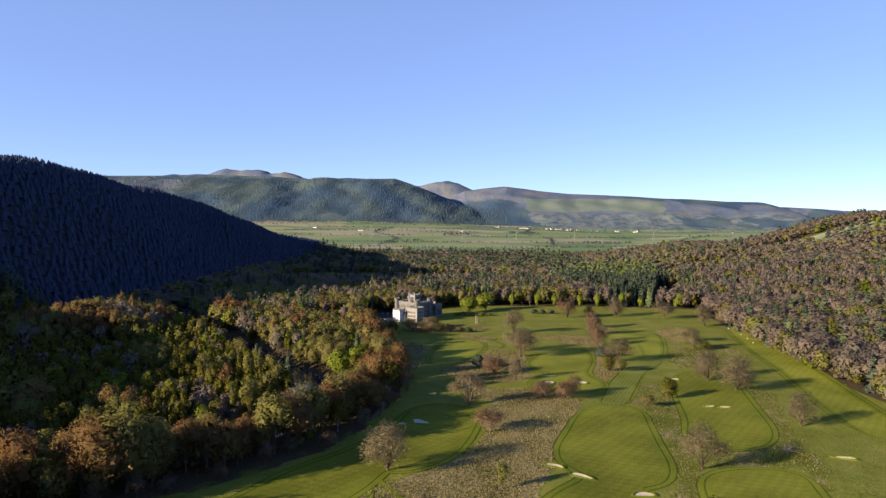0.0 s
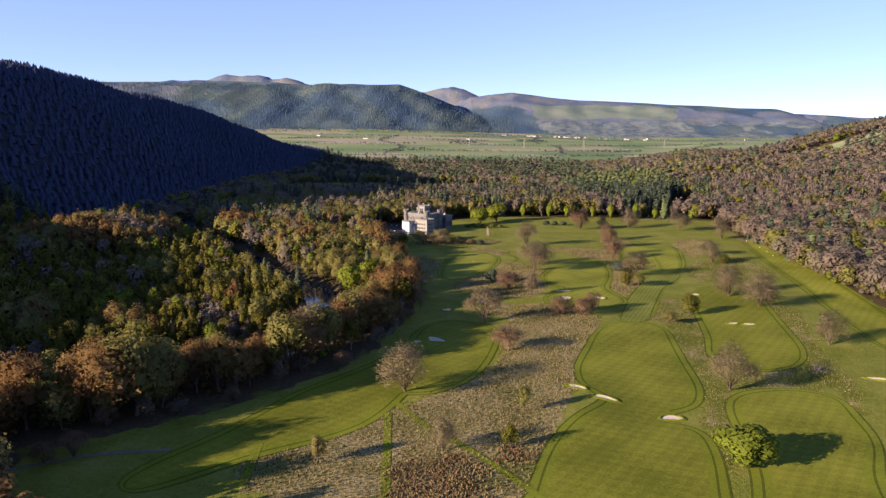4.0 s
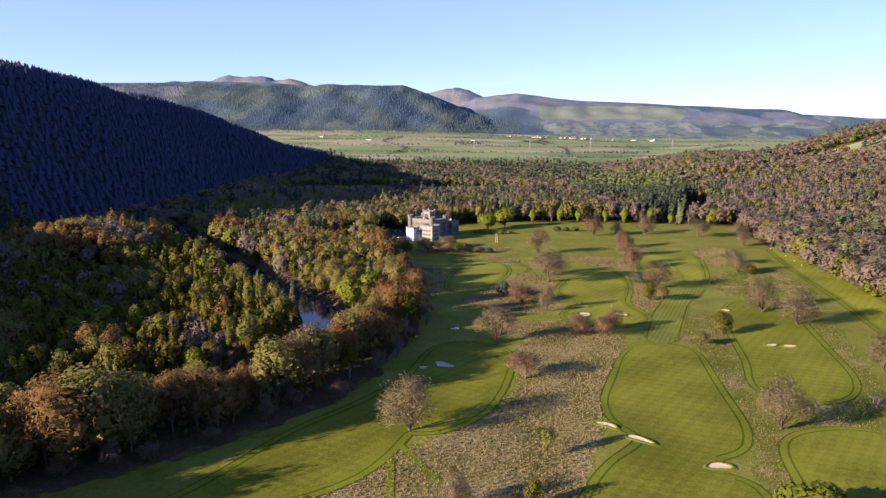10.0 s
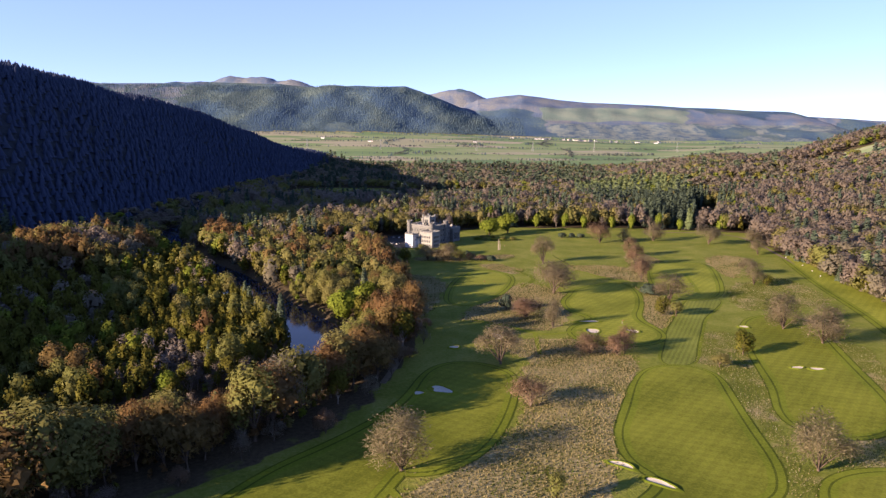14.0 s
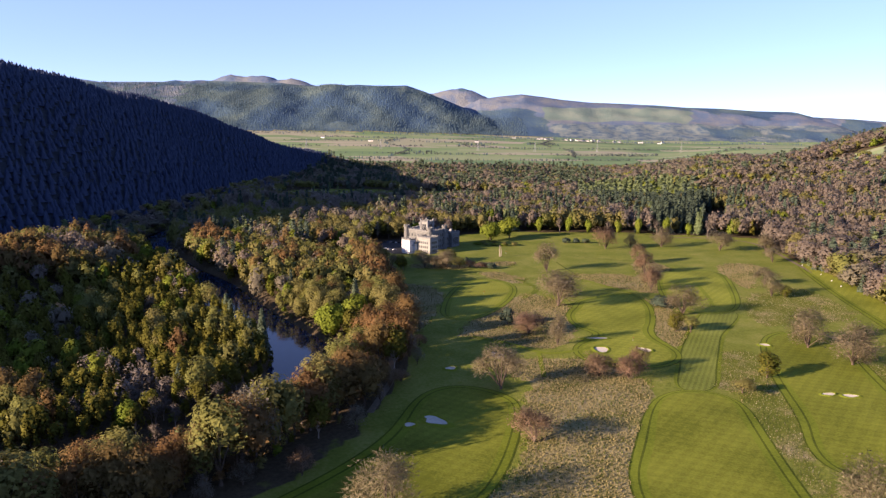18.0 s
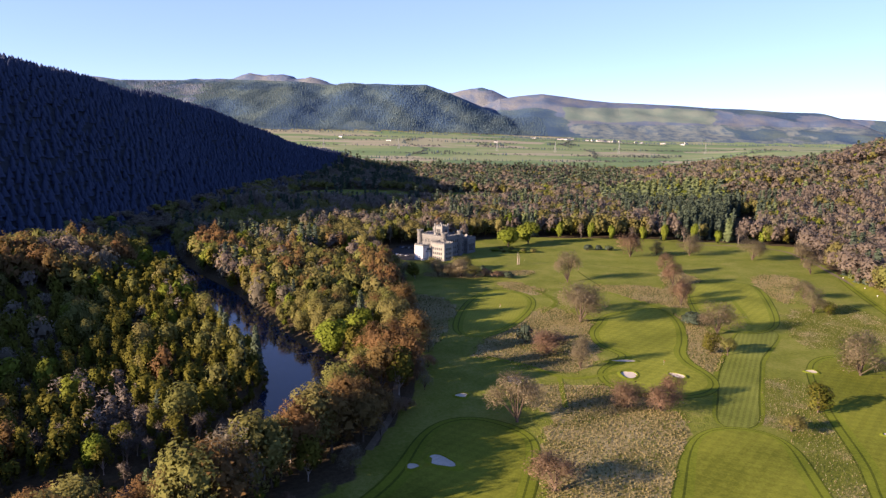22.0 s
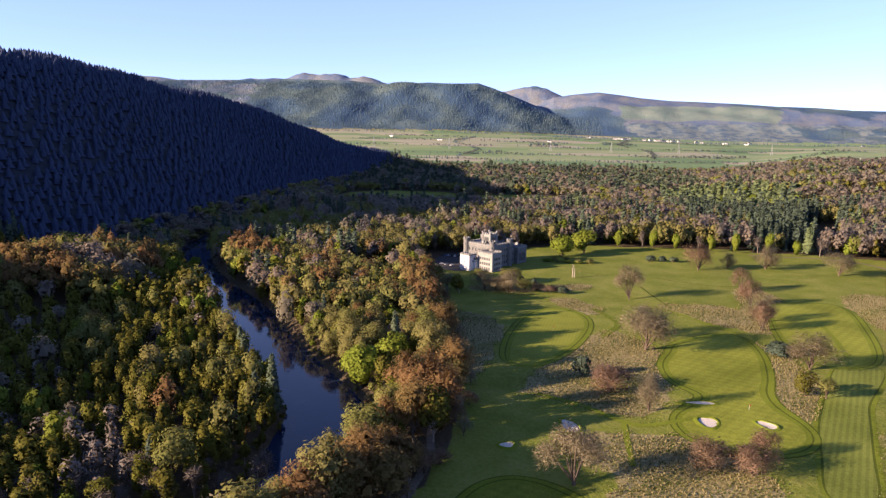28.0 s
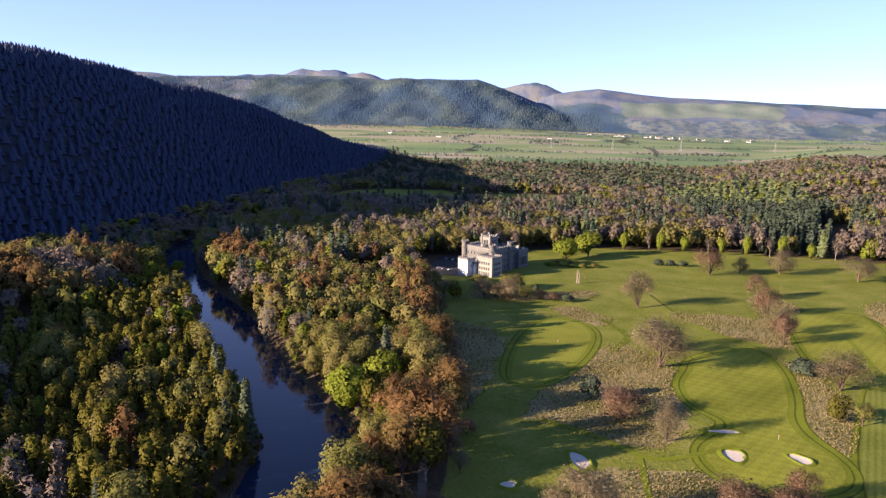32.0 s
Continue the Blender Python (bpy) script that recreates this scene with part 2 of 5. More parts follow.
# far slopes: forest, clear-fells, heather and pasture, with the blue of haze put into their colours
m, nt, bsdf = material("hazy_far_slopes", 0.95)
cover = attribute_of(nt, "cover")
split = nt.nodes.new("ShaderNodeSeparateColor")
nt.links.new(cover.outputs["Color"], split.inputs[0])
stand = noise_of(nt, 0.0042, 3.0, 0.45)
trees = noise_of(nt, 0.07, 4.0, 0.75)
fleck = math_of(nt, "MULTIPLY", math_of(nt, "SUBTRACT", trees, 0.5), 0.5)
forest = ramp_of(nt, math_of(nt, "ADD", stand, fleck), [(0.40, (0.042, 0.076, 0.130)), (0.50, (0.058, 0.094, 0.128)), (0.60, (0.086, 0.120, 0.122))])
hazed_heather = ramp_of(nt, math_of(nt, "ADD", noise_of(nt, 0.009, 4.0, 0.6), fleck), [(0.38, (0.078, 0.112, 0.180)), (0.50, (0.106, 0.128, 0.180)), (0.62, (0.138, 0.152, 0.170))])
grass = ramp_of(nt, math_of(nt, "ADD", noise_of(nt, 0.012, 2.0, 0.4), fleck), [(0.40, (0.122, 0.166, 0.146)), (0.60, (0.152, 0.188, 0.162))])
hazed_hedges = ramp_of(nt, math_of(nt, "ADD", noise_of(nt, 0.022, 3.0, 0.6), fleck), [(0.40, (0.064, 0.096, 0.140)), (0.50, (0.112, 0.144, 0.156)), (0.62, (0.150, 0.176, 0.174))])
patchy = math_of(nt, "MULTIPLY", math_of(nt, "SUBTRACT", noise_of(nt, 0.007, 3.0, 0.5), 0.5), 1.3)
slope = mix_of(nt, ramp_of(nt, math_of(nt, "ADD", split.outputs[1], patchy), [(0.47, (0.0,)), (0.53, (1.0,))]), hazed_heather, grass)
slope = mix_of(nt, ramp_of(nt, math_of(nt, "ADD", split.outputs[2], patchy), [(0.46, (0.0,)), (0.54, (1.0,))]), slope, hazed_hedges)
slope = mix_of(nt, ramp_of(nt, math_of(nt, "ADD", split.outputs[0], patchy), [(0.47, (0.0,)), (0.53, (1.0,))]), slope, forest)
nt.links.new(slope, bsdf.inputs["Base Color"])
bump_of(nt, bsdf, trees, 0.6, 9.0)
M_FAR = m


# ---- lie of the land ----
def ease(a, b, v):
    t = np.clip((np.asarray(v, float) - a) / (b - a), 0, 1)
    return t * t * (3 - 2 * t)


def ripple(x, y, size, seed):
    """Smooth rolling between -1 and 1, from a few crossed waves."""
    r = np.random.RandomState(seed)
    total = 0
    for k in range(5):
        a, p = r.uniform(0, math.tau), r.uniform(0, math.tau)
        s = size * r.uniform(0.6, 1.5)
        total = total + np.sin((x * math.cos(a) + y * math.sin(a)) * math.tau / s + p)
    return total / 3.2


RIVER = np.array([(-560, 320), (-430, 334), (-320, 348), (-230, 362), (-160, 378), (-108, 402), (-80, 442), (-73, 490), (-78, 530),
                  (-105, 570), (-140, 620), (-178, 680), (-222, 735), (-265, 795), (-300, 850), (-325, 920), (-330, 1000), (-300, 1090), (-262, 1180)], float)


def smooth_line(points, steps=8, closed=False):
    p = np.array(points, float)
    n = len(p)
    out = []
    for i in range(n if closed else n - 1):
        a, b, c, d = (p[(i + k) % n] if closed else p[min(max(i + k, 0), n - 1)] for k in (-1, 0, 1, 2))
        for s in range(steps):
            t = s / steps
            out.append(0.5 * (2 * b + (c - a) * t + (2 * a - 5 * b + 4 * c - d) * t * t + (3 * b - a - 3 * c + d) * t ** 3))
    if not closed:
        out.append(p[-1])
    return np.array(out)


RIVER_LINE = smooth_line(RIVER, 6)


def off_line(x, y, line):
    """Distance from a line of points."""
    x, y = np.asarray(x, float), np.asarray(y, float)
    best = np.full(np.broadcast(x, y).shape, 1e9)
    for (ax, ay), (bx, by) in zip(line[:-1], line[1:]):
        dx, dy = bx - ax, by - ay
        t = np.clip(((x - ax) * dx + (y - ay) * dy) / (dx * dx + dy * dy + 1e-9), 0, 1)
        best = np.minimum(best, np.hypot(x - ax - t * dx, y - ay - t * dy))
    return best


def river_off(x, y):
    """Distance from the river's middle line, told as if it were equally wide everywhere."""
    return off_line(x, y, RIVER_LINE) + np.interp(y, (300, 440, 500), (7.0, 6.0, 0.0))


RIDGE_Y = (-600, -200, -60, 0, 150, 300, 400, 500, 700, 900, 1150, 1500, 1750, 1960, 2200, 2300)
RIDGE_X = (-1000, -947, -928, -920, -900, -880, -850, -820, -700, -645, -655, -708, -650, -535, -330, -300)


def valley_floor(x, y):
    """The far fields climb gently, and more on the sunward side."""
    top = np.interp(x, (-900, -300, 400, 900, 1800), (94, 92, 74, 58, 52))
    return top * np.clip((y - 1750) / 1750, 0, 1) ** 1.15


def land(x, y):
    x, y = np.asarray(x, float), np.asarray(y, float)
    # the dark hill on the sunward side; its unseen ridge below y 900 is shaped to cast shade
    cx = np.interp(y, RIDGE_Y, RIDGE_X)
    cz = np.interp(y, RIDGE_Y, (226, 232, 242, 244, 234, 222, 190, 158, 172, 204, 207, 187, 163, 82, 3, 0)) + 6 * ripple(x, y, 260, 3)
    wide = np.interp(y, RIDGE_Y, (420, 420, 420, 420, 410, 400, 395, 390, 320, 285, 320, 390, 380, 260, 170, 150))
    d = x - cx
    hill = cz * (0.5 + 0.5 * np.cos(np.pi * np.clip(d / wide, 0, 1))) * (1 - 0.35 * ease(0, 900, -d))
    hill = hill * ease(2300, 2150, y)
    # wooded rise on the far side of the course
    by = (200, 544, 750, 900, 1200, 1480, 1720, 2000, 2500, 3200)
    bx = np.interp(y, by, (300, 335, 375, 400, 340, 245, 250, 380, 650, 900))
    bz = np.interp(y, by, (70, 72, 64, 54, 46, 46, 44, 40, 38, 0))
    rise = bz * ease(0, 430, x - bx) + 82 * ease(430, 860, x - bx) * ease(1100, 1500, y) * ease(2700, 2200, y) + 5 * ripple(x, y, 300, 5) * ease(0, 300, x - bx)
    # knoll with tall beeches across the river
    knoll = 21 * np.exp(-(((x + 328) / 62) ** 2 + ((y - 688) / 66) ** 2))
    z = np.maximum(hill, 0) + np.maximum(rise, 0) + knoll
    z = z + 0.45 * ripple(x, y, 110, 8) * ease(2200, 900, y)
    z = z + valley_floor(x, y)
    z = z - 4.8 * ease(25, 14, river_off(x, y))
    return z


def land_far(x, y):
    z = land(x, y)
    floor = valley_floor(x, y)
    wob = 9 * ripple(x, y, 480, 11) + 6 * ripple(x, y, 190, 12)
    near_top = ease(4180, 4250, y)
    mid = np.interp(x, (-6000, -2600, -2300, -2187, -2053, -1672, -1606, -1540, -1464, -1368, -999, -812, -706, -539, -404, -253, -161, -19, 200, 290, 540, 700),
                    (420, 415, 407, 402, 384, 387, 397, 391, 398, 393, 385, 369, 370, 379, 373, 377, 347, 293, 204, 156, 70, 40)) - 9
    foot = np.interp(x, (-3000, -900, 0, 600), (3250, 3440, 3640, 3900))
    climb = np.clip((y - foot) / (4250 - foot), 0, 1)
    gullies = 9 * np.abs(ripple(x + 0.25 * y, y * 0.4, 620, 13)) + 7 * ripple(x, y, 230, 14)
    z = np.maximum(z, floor + (mid - floor) * (0.25 * climb + 0.75 * ease(0, 1, climb)) * ease(4900, 4300, y) ** 0.3
                   + (wob - gullies) * ease(0.04, 0.3, climb) * (1 - near_top) * ease(60, 250, mid))
    right = np.interp(x, (-300, 80, 187, 309, 452, 595, 710, 883, 1076, 1306, 1496, 1717, 1936, 2168, 2286, 2423, 2528, 2800, 6000),
                      (120, 256, 306, 325, 340, 324, 308, 293, 287, 278, 266, 261, 247, 244, 213, 165, 117, 100, 90))
    up = np.clip((y - 3800) / 800, 0, 1)
    spurs = (14 * np.abs(ripple(x + 0.4 * y, y * 0.6, 900, 15)) + 6 * ripple(x, y, 260, 16)) * ease(0.05, 0.35, up) * ease(1.0, 0.72, up)
    z = np.maximum(z, floor + (right - floor) * (0.35 * up + 0.65 * ease(0, 1, up)) * ease(5000, 4640, y) ** 0.3 - spurs)
    peaks = np.interp(x, (-2300, -1658, -1562, -1531, -1466, -1379, -1315, -1269, -1205, -1149, -1073, -1009, -934, -749, -295, -110, -30, 26, 56, 102, 143, 250, 387, 600, 2290, 2438, 2578, 2710, 2892, 6000),
                      (380, 414, 437, 454, 467, 455, 459, 462, 456, 430, 445, 438, 406, 367, 349, 356, 375, 385, 389, 387, 379, 332, 266, 200, 202, 222, 216, 210, 197, 190))
    crags = (5 * np.abs(ripple(x, y, 150, 71)) + 3 * ripple(x, y, 60, 72)) * ease(330, 400, peaks)
    return np.where(y > 3150, np.maximum(z, (peaks - 4 + crags) * ease(4560, 4850, y)), land(x, y))


def inside(x, y, outline):
    x, y = np.asarray(x, float), np.asarray(y, float)
    hit = np.zeros(np.broadcast(x, y).shape, bool)
    p = np.asarray(outline, float)
    for (ax, ay), (bx, by) in zip(p, np.roll(p, -1, 0)):
        if ay != by:
            hit ^= ((ay > y) != (by > y)) & (x < (bx - ax) * (y - ay) / (by - ay) + ax)
    return hit


# ---- building helpers ----
def mesh_from(name, verts, faces, materials, slots=None, smooth=False, normals=None):
    """A mesh from arrays; faces is one array of quads or triangles, or a list of both."""
    me = bpy.data.meshes.new(name)
    groups = [np.asarray(f, np.int32) for f in (faces if isinstance(faces, list) else [faces]) if len(f)]
    verts = np.asarray(verts, np.float32)
    me.vertices.add(len(verts))
    me.vertices.foreach_set("co", verts.ravel())
    loops = np.concatenate([g.ravel() for g in groups])
    sizes = np.concatenate([np.full(len(g), g.shape[1], np.int32) for g in groups])
    me.loops.add(len(loops))
    me.loops.foreach_set("vertex_index", loops)
    me.polygons.add(len(sizes))
    me.polygons.foreach_set("loop_start", np.concatenate([[0], np.cumsum(sizes)[:-1]]).astype(np.int32))
    for mt in materials:
        me.materials.append(mt)
    if slots is not None:
        me.polygons.foreach_set("material_index", np.asarray(slots, np.int32))
    me.polygons.foreach_set("use_smooth", np.full(len(sizes), smooth))
    me.update(calc_edges=True)
    if normals is not None:
        me.polygons.foreach_set("use_smooth", np.full(len(sizes), True))
        me.attributes.new("custom_normal", "FLOAT_VECTOR", "POINT").data.foreach_set("vector", np.asarray(normals, np.float32).ravel())
    return me


def part(name, data, parent=None, label=""):
    ob = new(name, data)
    ob.parent = parent
    return tagged(ob, label)


def grid_sheet(name, xs, ys, height, mat):
    gx, gy = np.meshgrid(xs, ys)
    v = np.stack([gx, gy, height(gx, gy)], -1).reshape(-1, 3)
    n, m_ = len(xs), len(ys)
    i = (np.arange(m_ - 1)[:, None] * n + np.arange(n - 1)[None, :]).ravel()
    f = np.stack([i, i + 1, i + n + 1, i + n], -1)
    return mesh_from(name, v, f, [mat], smooth=True), v


def steps(*spans):
    out = [np.arange(a, b, s) for a, b, s in spans]
    return np.concatenate(out + [[spans[-1][1]]])


# ---- the course: outlines ----
FAIRWAY_A = [(105, 462), (85, 413), (75, 388), (73, 366), (80, 352), (76, 340), (63, 327), (51, 307), (42, 285), (33, 255), (22, 225), (80, 225),
             (87, 255), (97, 285), (101, 303), (101, 314), (93, 318), (91, 327), (97, 337), (109, 343), (116, 356), (120, 372), (123, 396), (129, 434), (132, 463)]
FAIRWAY_B = [(192, 548), (172, 485), (162, 440), (152, 414), (151, 396), (166, 390), (184, 398), (197, 422), (206, 458), (218, 505), (230, 556), (212, 566)]
FAIRWAY_H = [(140, 350), (131, 336), (126, 315), (118, 280), (105, 250), (100, 228), (130, 228), (140, 253), (150, 280), (166, 305), (172, 330), (176, 350), (160, 356)]
FAIRWAY_C = [(24, 462), (31, 448), (22, 402), (10, 372), (-6, 357), (-18, 358), (-24, 342), (-33, 323), (-48, 309), (-70, 296), (-90, 279), (-104, 270),
             (-98, 286), (-80, 310), (-66, 338), (-56, 356), (-38, 378), (-14, 415), (-6, 455), (8, 470)]
FAIRWAY_D = [(103, 642), (122, 656), (140, 664), (141, 630), (131, 590), (124, 572), (122, 552), (128, 528), (118, 510), (98, 506), (82, 516), (80, 536), (95, 552), (98, 566), (88, 580), (88, 604), (97, 625)]
FAIRWAY_E = [(168, 660), (187, 738), (212, 752), (236, 750), (226, 700), (207, 640), (190, 618), (168, 618)]
GREEN_A = [(5, 624), (10, 662), (22, 700), (36, 708), (48, 696), (50, 670), (38, 630), (20, 596), (6, 594)]
FAIRWAY_F = [(306, 560), (318, 620), (350, 735), (362, 800), (338, 800), (318, 735), (296, 640), (282, 560), (262, 480), (250, 410), (272, 410), (288, 480)]
FAIRWAY_G = [(115, 473), (126, 505), (136, 533), (155, 572), (181, 619), (200, 612), (170, 564), (159, 540), (144, 505), (130, 473)]
STRAW = [
    [(39, 460), (67, 518), (102, 478), (79, 411), (66, 365), (48, 319), (30, 262), (-15, 262), (-63, 266), (-69, 300), (-47, 307), (-22, 334), (-5, 348), (14, 368), (34, 410)],
    [(32, 620), (63, 662), (74, 654), (88, 630), (84, 598), (84, 579), (78, 554), (66, 536), (44, 537), (18, 550), (11, 560)],
    [(29, 737), (50, 740), (67, 709), (52, 700)],
    [(104, 728), (150, 736), (180, 703), (193, 694), (161, 672), (135, 685)],
    [(240, 751), (264, 790), (290, 780), (255, 712), (238, 690)],
    [(142, 652), (153, 640), (160, 605), (152, 563), (146, 538), (131, 541), (128, 571), (138, 604)],
    [(25, 508), (56, 517), (83, 512), (79, 490), (60, 482), (36, 486)],
    [(-40, 691), (-4, 673), (-3, 624), (-14, 563), (-24, 574)],
    [(20, 775), (60, 790), (62, 772), (28, 760)],
    [(160, 672), (190, 690), (200, 740), (198, 790), (176, 792), (164, 730)],
    [(-30, 770), (0, 778), (24, 764), (4, 752), (-28, 756)],
]
STRAW = [smooth_line(o, 4, True) for o in STRAW]
# greener rough between the fairways
ROUGH = [
    [(140, 466), (159, 468), (157, 433), (145, 407), (138, 372), (134, 350), (126, 330), (121, 312), (100, 278), (96, 278), (105, 305), (118, 345), (130, 390), (134, 437)],
    [(154, 528), (172, 532), (174, 511), (161, 470), (142, 468), (132, 475), (144, 503)],
    [(224, 657), (275, 691), (286, 642), (276, 606), (229, 582), (203, 592)],
    [(234, 572), (242, 532), (215, 487), (218, 510), (221, 537)],
    [(224, 504), (238, 500), (215, 426), (202, 391), (196, 358), (173, 321), (185, 358), (187, 386), (200, 425), (215, 474)],
    [(146, 384), (183, 390), (201, 378), (180, 360), (143, 356)],
]
ROUGH = [smooth_line(o, 4, True) for o in ROUGH]
COURSE_EDGE = np.array([(-40, -150), (-60, 165), (-88, 206), (-120, 238), (-154, 266), (-162, 292), (-148, 309), (-122, 324), (-88, 352), (-60, 386), (-28, 446), (-18, 500), (-16, 540), (-24, 590), (-36, 660),
                        (-50, 731), (-62, 790), (-64, 850), (-46, 905), (20, 952), (90, 980), (180, 980), (300, 962), (392, 930)], float)
COURSE_RIGHT = np.array([(384, 950), (358, 925), (341, 837), (335, 797), (323, 715), (316, 671), (311, 620), (308, 560), (304, 503), (299, 430), (290, 350), (280, 230), (262, -150)], float)
COURSE = np.concatenate([smooth_line(COURSE_EDGE, 4), smooth_line(COURSE_RIGHT, 4)])

MEADOWS = [smooth_line([(-310, 1290), (-200, 1250), (-80, 1300), (40, 1330), (60, 1400), (-60, 1440), (-150, 1545), (-300, 1500)], 6, True),
           smooth_line([(-115, 1400), (-60, 1330), (20, 1345), (110, 1400), (135, 1470), (60, 1510), (-60, 1500)], 6, True)]

# ---- ground ----
xs = steps((-6000, -2700, 150), (-2700, -1500, 25), (-1500, -560, 20), (-560, -240, 8), (-240, 400, 4.4), (400, 900, 12), (900, 2900, 25), (2900, 6000, 200))
ys = steps((-1500, 150, 60), (150, 220, 10), (220, 960, 4.4), (960, 1600, 12), (1600, 3200, 25), (3200, 4960, 27))
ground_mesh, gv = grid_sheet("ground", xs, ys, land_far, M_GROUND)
gx, gy = gv[:, 0], gv[:, 1]
straw_mask = np.zeros(len(gv))
near = (gx > -200) & (gx < 420) & (gy > 200) & (gy < 980)
for o in STRAW:
    hit = inside(gx[near], gy[near], o)
    straw_mask[near] = np.maximum(straw_mask[near], hit * 0.86)
for o in ROUGH:
    hit = inside(gx[near], gy[near], o)
    straw_mask[near] = np.maximum(straw_mask[near], hit * 0.42)
on_course = inside(gx, gy, COURSE)
wood_mask = np.where(on_course, 0.0, 1.0)
meadow = inside(gx, gy, MEADOWS[0]) | inside(gx, gy, MEADOWS[1])
open_land = (gy > 2150) & (np.abs(gx) < 6000)
litter = (off_line(gx, gy, COURSE_EDGE) < 10) & on_course & (gy < 430) & (gx < -30)
wood_mask[litter] = 0.62
wood_mask[meadow | open_land] = 0.0
wood_mask[river_off(gx, gy) < 21] = 1.0
hill_field = (gx > 690) & (gx < 1180) & (gy > 1480) & (gy < 1650)
wood_mask[hill_field] = 0.0
field_mask = np.where(open_land | hill_field, 1.0, 0.0)
cover = np.stack([straw_mask, wood_mask, field_mask, np.ones(len(gv))], -1).astype(np.float32)
far = gy > 3300
fx, fy, fz = gx[far], gy[far], gv[far, 2]
on_mid = ease(620, 420, fx + 0.15 * (fy - 4250)) * ease(4330, 4260, fy)
cover[far, 0] = np.clip(0.95 * on_mid * ease(-1500, -1250, fx) + 0.45 * on_mid * ease(-1250, -1500, fx) + (1 - on_mid) * (0.12 + 0.34 * ease(1250, 1700, fx) + 0.3 * ripple(fx, fy, 420, 63)), 0, 1)
cover[far, 1] = 0.85 * (1 - on_mid) * ease(300, 480, fx) * ease(1750, 1250, fx) * ease(150, 185, fz) * ease(275, 235, fz)
cover[far, 2] = 0.9 * (1 - on_mid) * ease(170, 140, fz) * ease(4700, 4600, fy)
flat = far & (gv[:, 2] - valley_floor(gx, gy) < 10)
cover[flat, :3] = (0.0, 0.0, 1.0)
ground_mesh.attributes.new("cover", "FLOAT_COLOR", "POINT").data.foreach_set("color", cover.ravel())
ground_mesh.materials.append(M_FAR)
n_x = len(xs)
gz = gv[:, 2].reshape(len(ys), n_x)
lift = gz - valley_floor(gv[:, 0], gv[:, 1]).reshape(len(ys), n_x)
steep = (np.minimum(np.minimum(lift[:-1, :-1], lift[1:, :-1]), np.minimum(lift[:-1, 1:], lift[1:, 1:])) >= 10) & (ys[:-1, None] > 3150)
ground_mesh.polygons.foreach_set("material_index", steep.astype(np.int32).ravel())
ground = tagged(new("ground", ground_mesh), "valley floor with turf, straw rough and wooded hills", "ground", kind="structure")


# ---- river ----
def ribbon(name, line, width, height, mat, across=3):
    line = np.asarray(line, float)
    t = np.gradient(line, axis=0)
    t /= np.linalg.norm(t, axis=1)[:, None] + 1e-9
    side = np.stack([t[:, 1], -t[:, 0]], -1)
    w = np.broadcast_to(np.asarray(width, float), (len(line),))
    rows = [line + side * (w * s)[:, None] for s in np.linspace(-0.5, 0.5, across)]
    p = np.stack(rows, 1)
    v = np.concatenate([p, height(p[..., 0], p[..., 1])[..., None]], -1).reshape(-1, 3)
    i = (np.arange(len(line) - 1)[:, None] * across + np.arange(across - 1)[None, :]).ravel()
    return mesh_from(name, v, np.stack([i, i + across, i + across + 1, i + 1], -1), [mat], smooth=True)


water = tagged(new("water", ribbon("water", RIVER_LINE, 46.0, lambda x, y: 0 * x - 3.6, M_WATER)), "dark slow river between wooded banks", "river", kind="structure")


# ---- fairways ----
def offset_outline(p, d):
    t = np.roll(p, -1, 0) - np.roll(p, 1, 0)
    t /= np.linalg.norm(t, axis=1)[:, None] + 1e-9
    nrm = np.stack([t[:, 1], -t[:, 0]], -1)
    area = np.sum(p[:, 0] * np.roll(p[:, 1], -1) - np.roll(p[:, 0], -1) * p[:, 1])
    return p + nrm * d * (1 if area > 0 else -1)


def relax(p, times):
    for k in range(times):
        p = 0.5 * p + 0.25 * (np.roll(p, 1, 0) + np.roll(p, -1, 0))
    return p


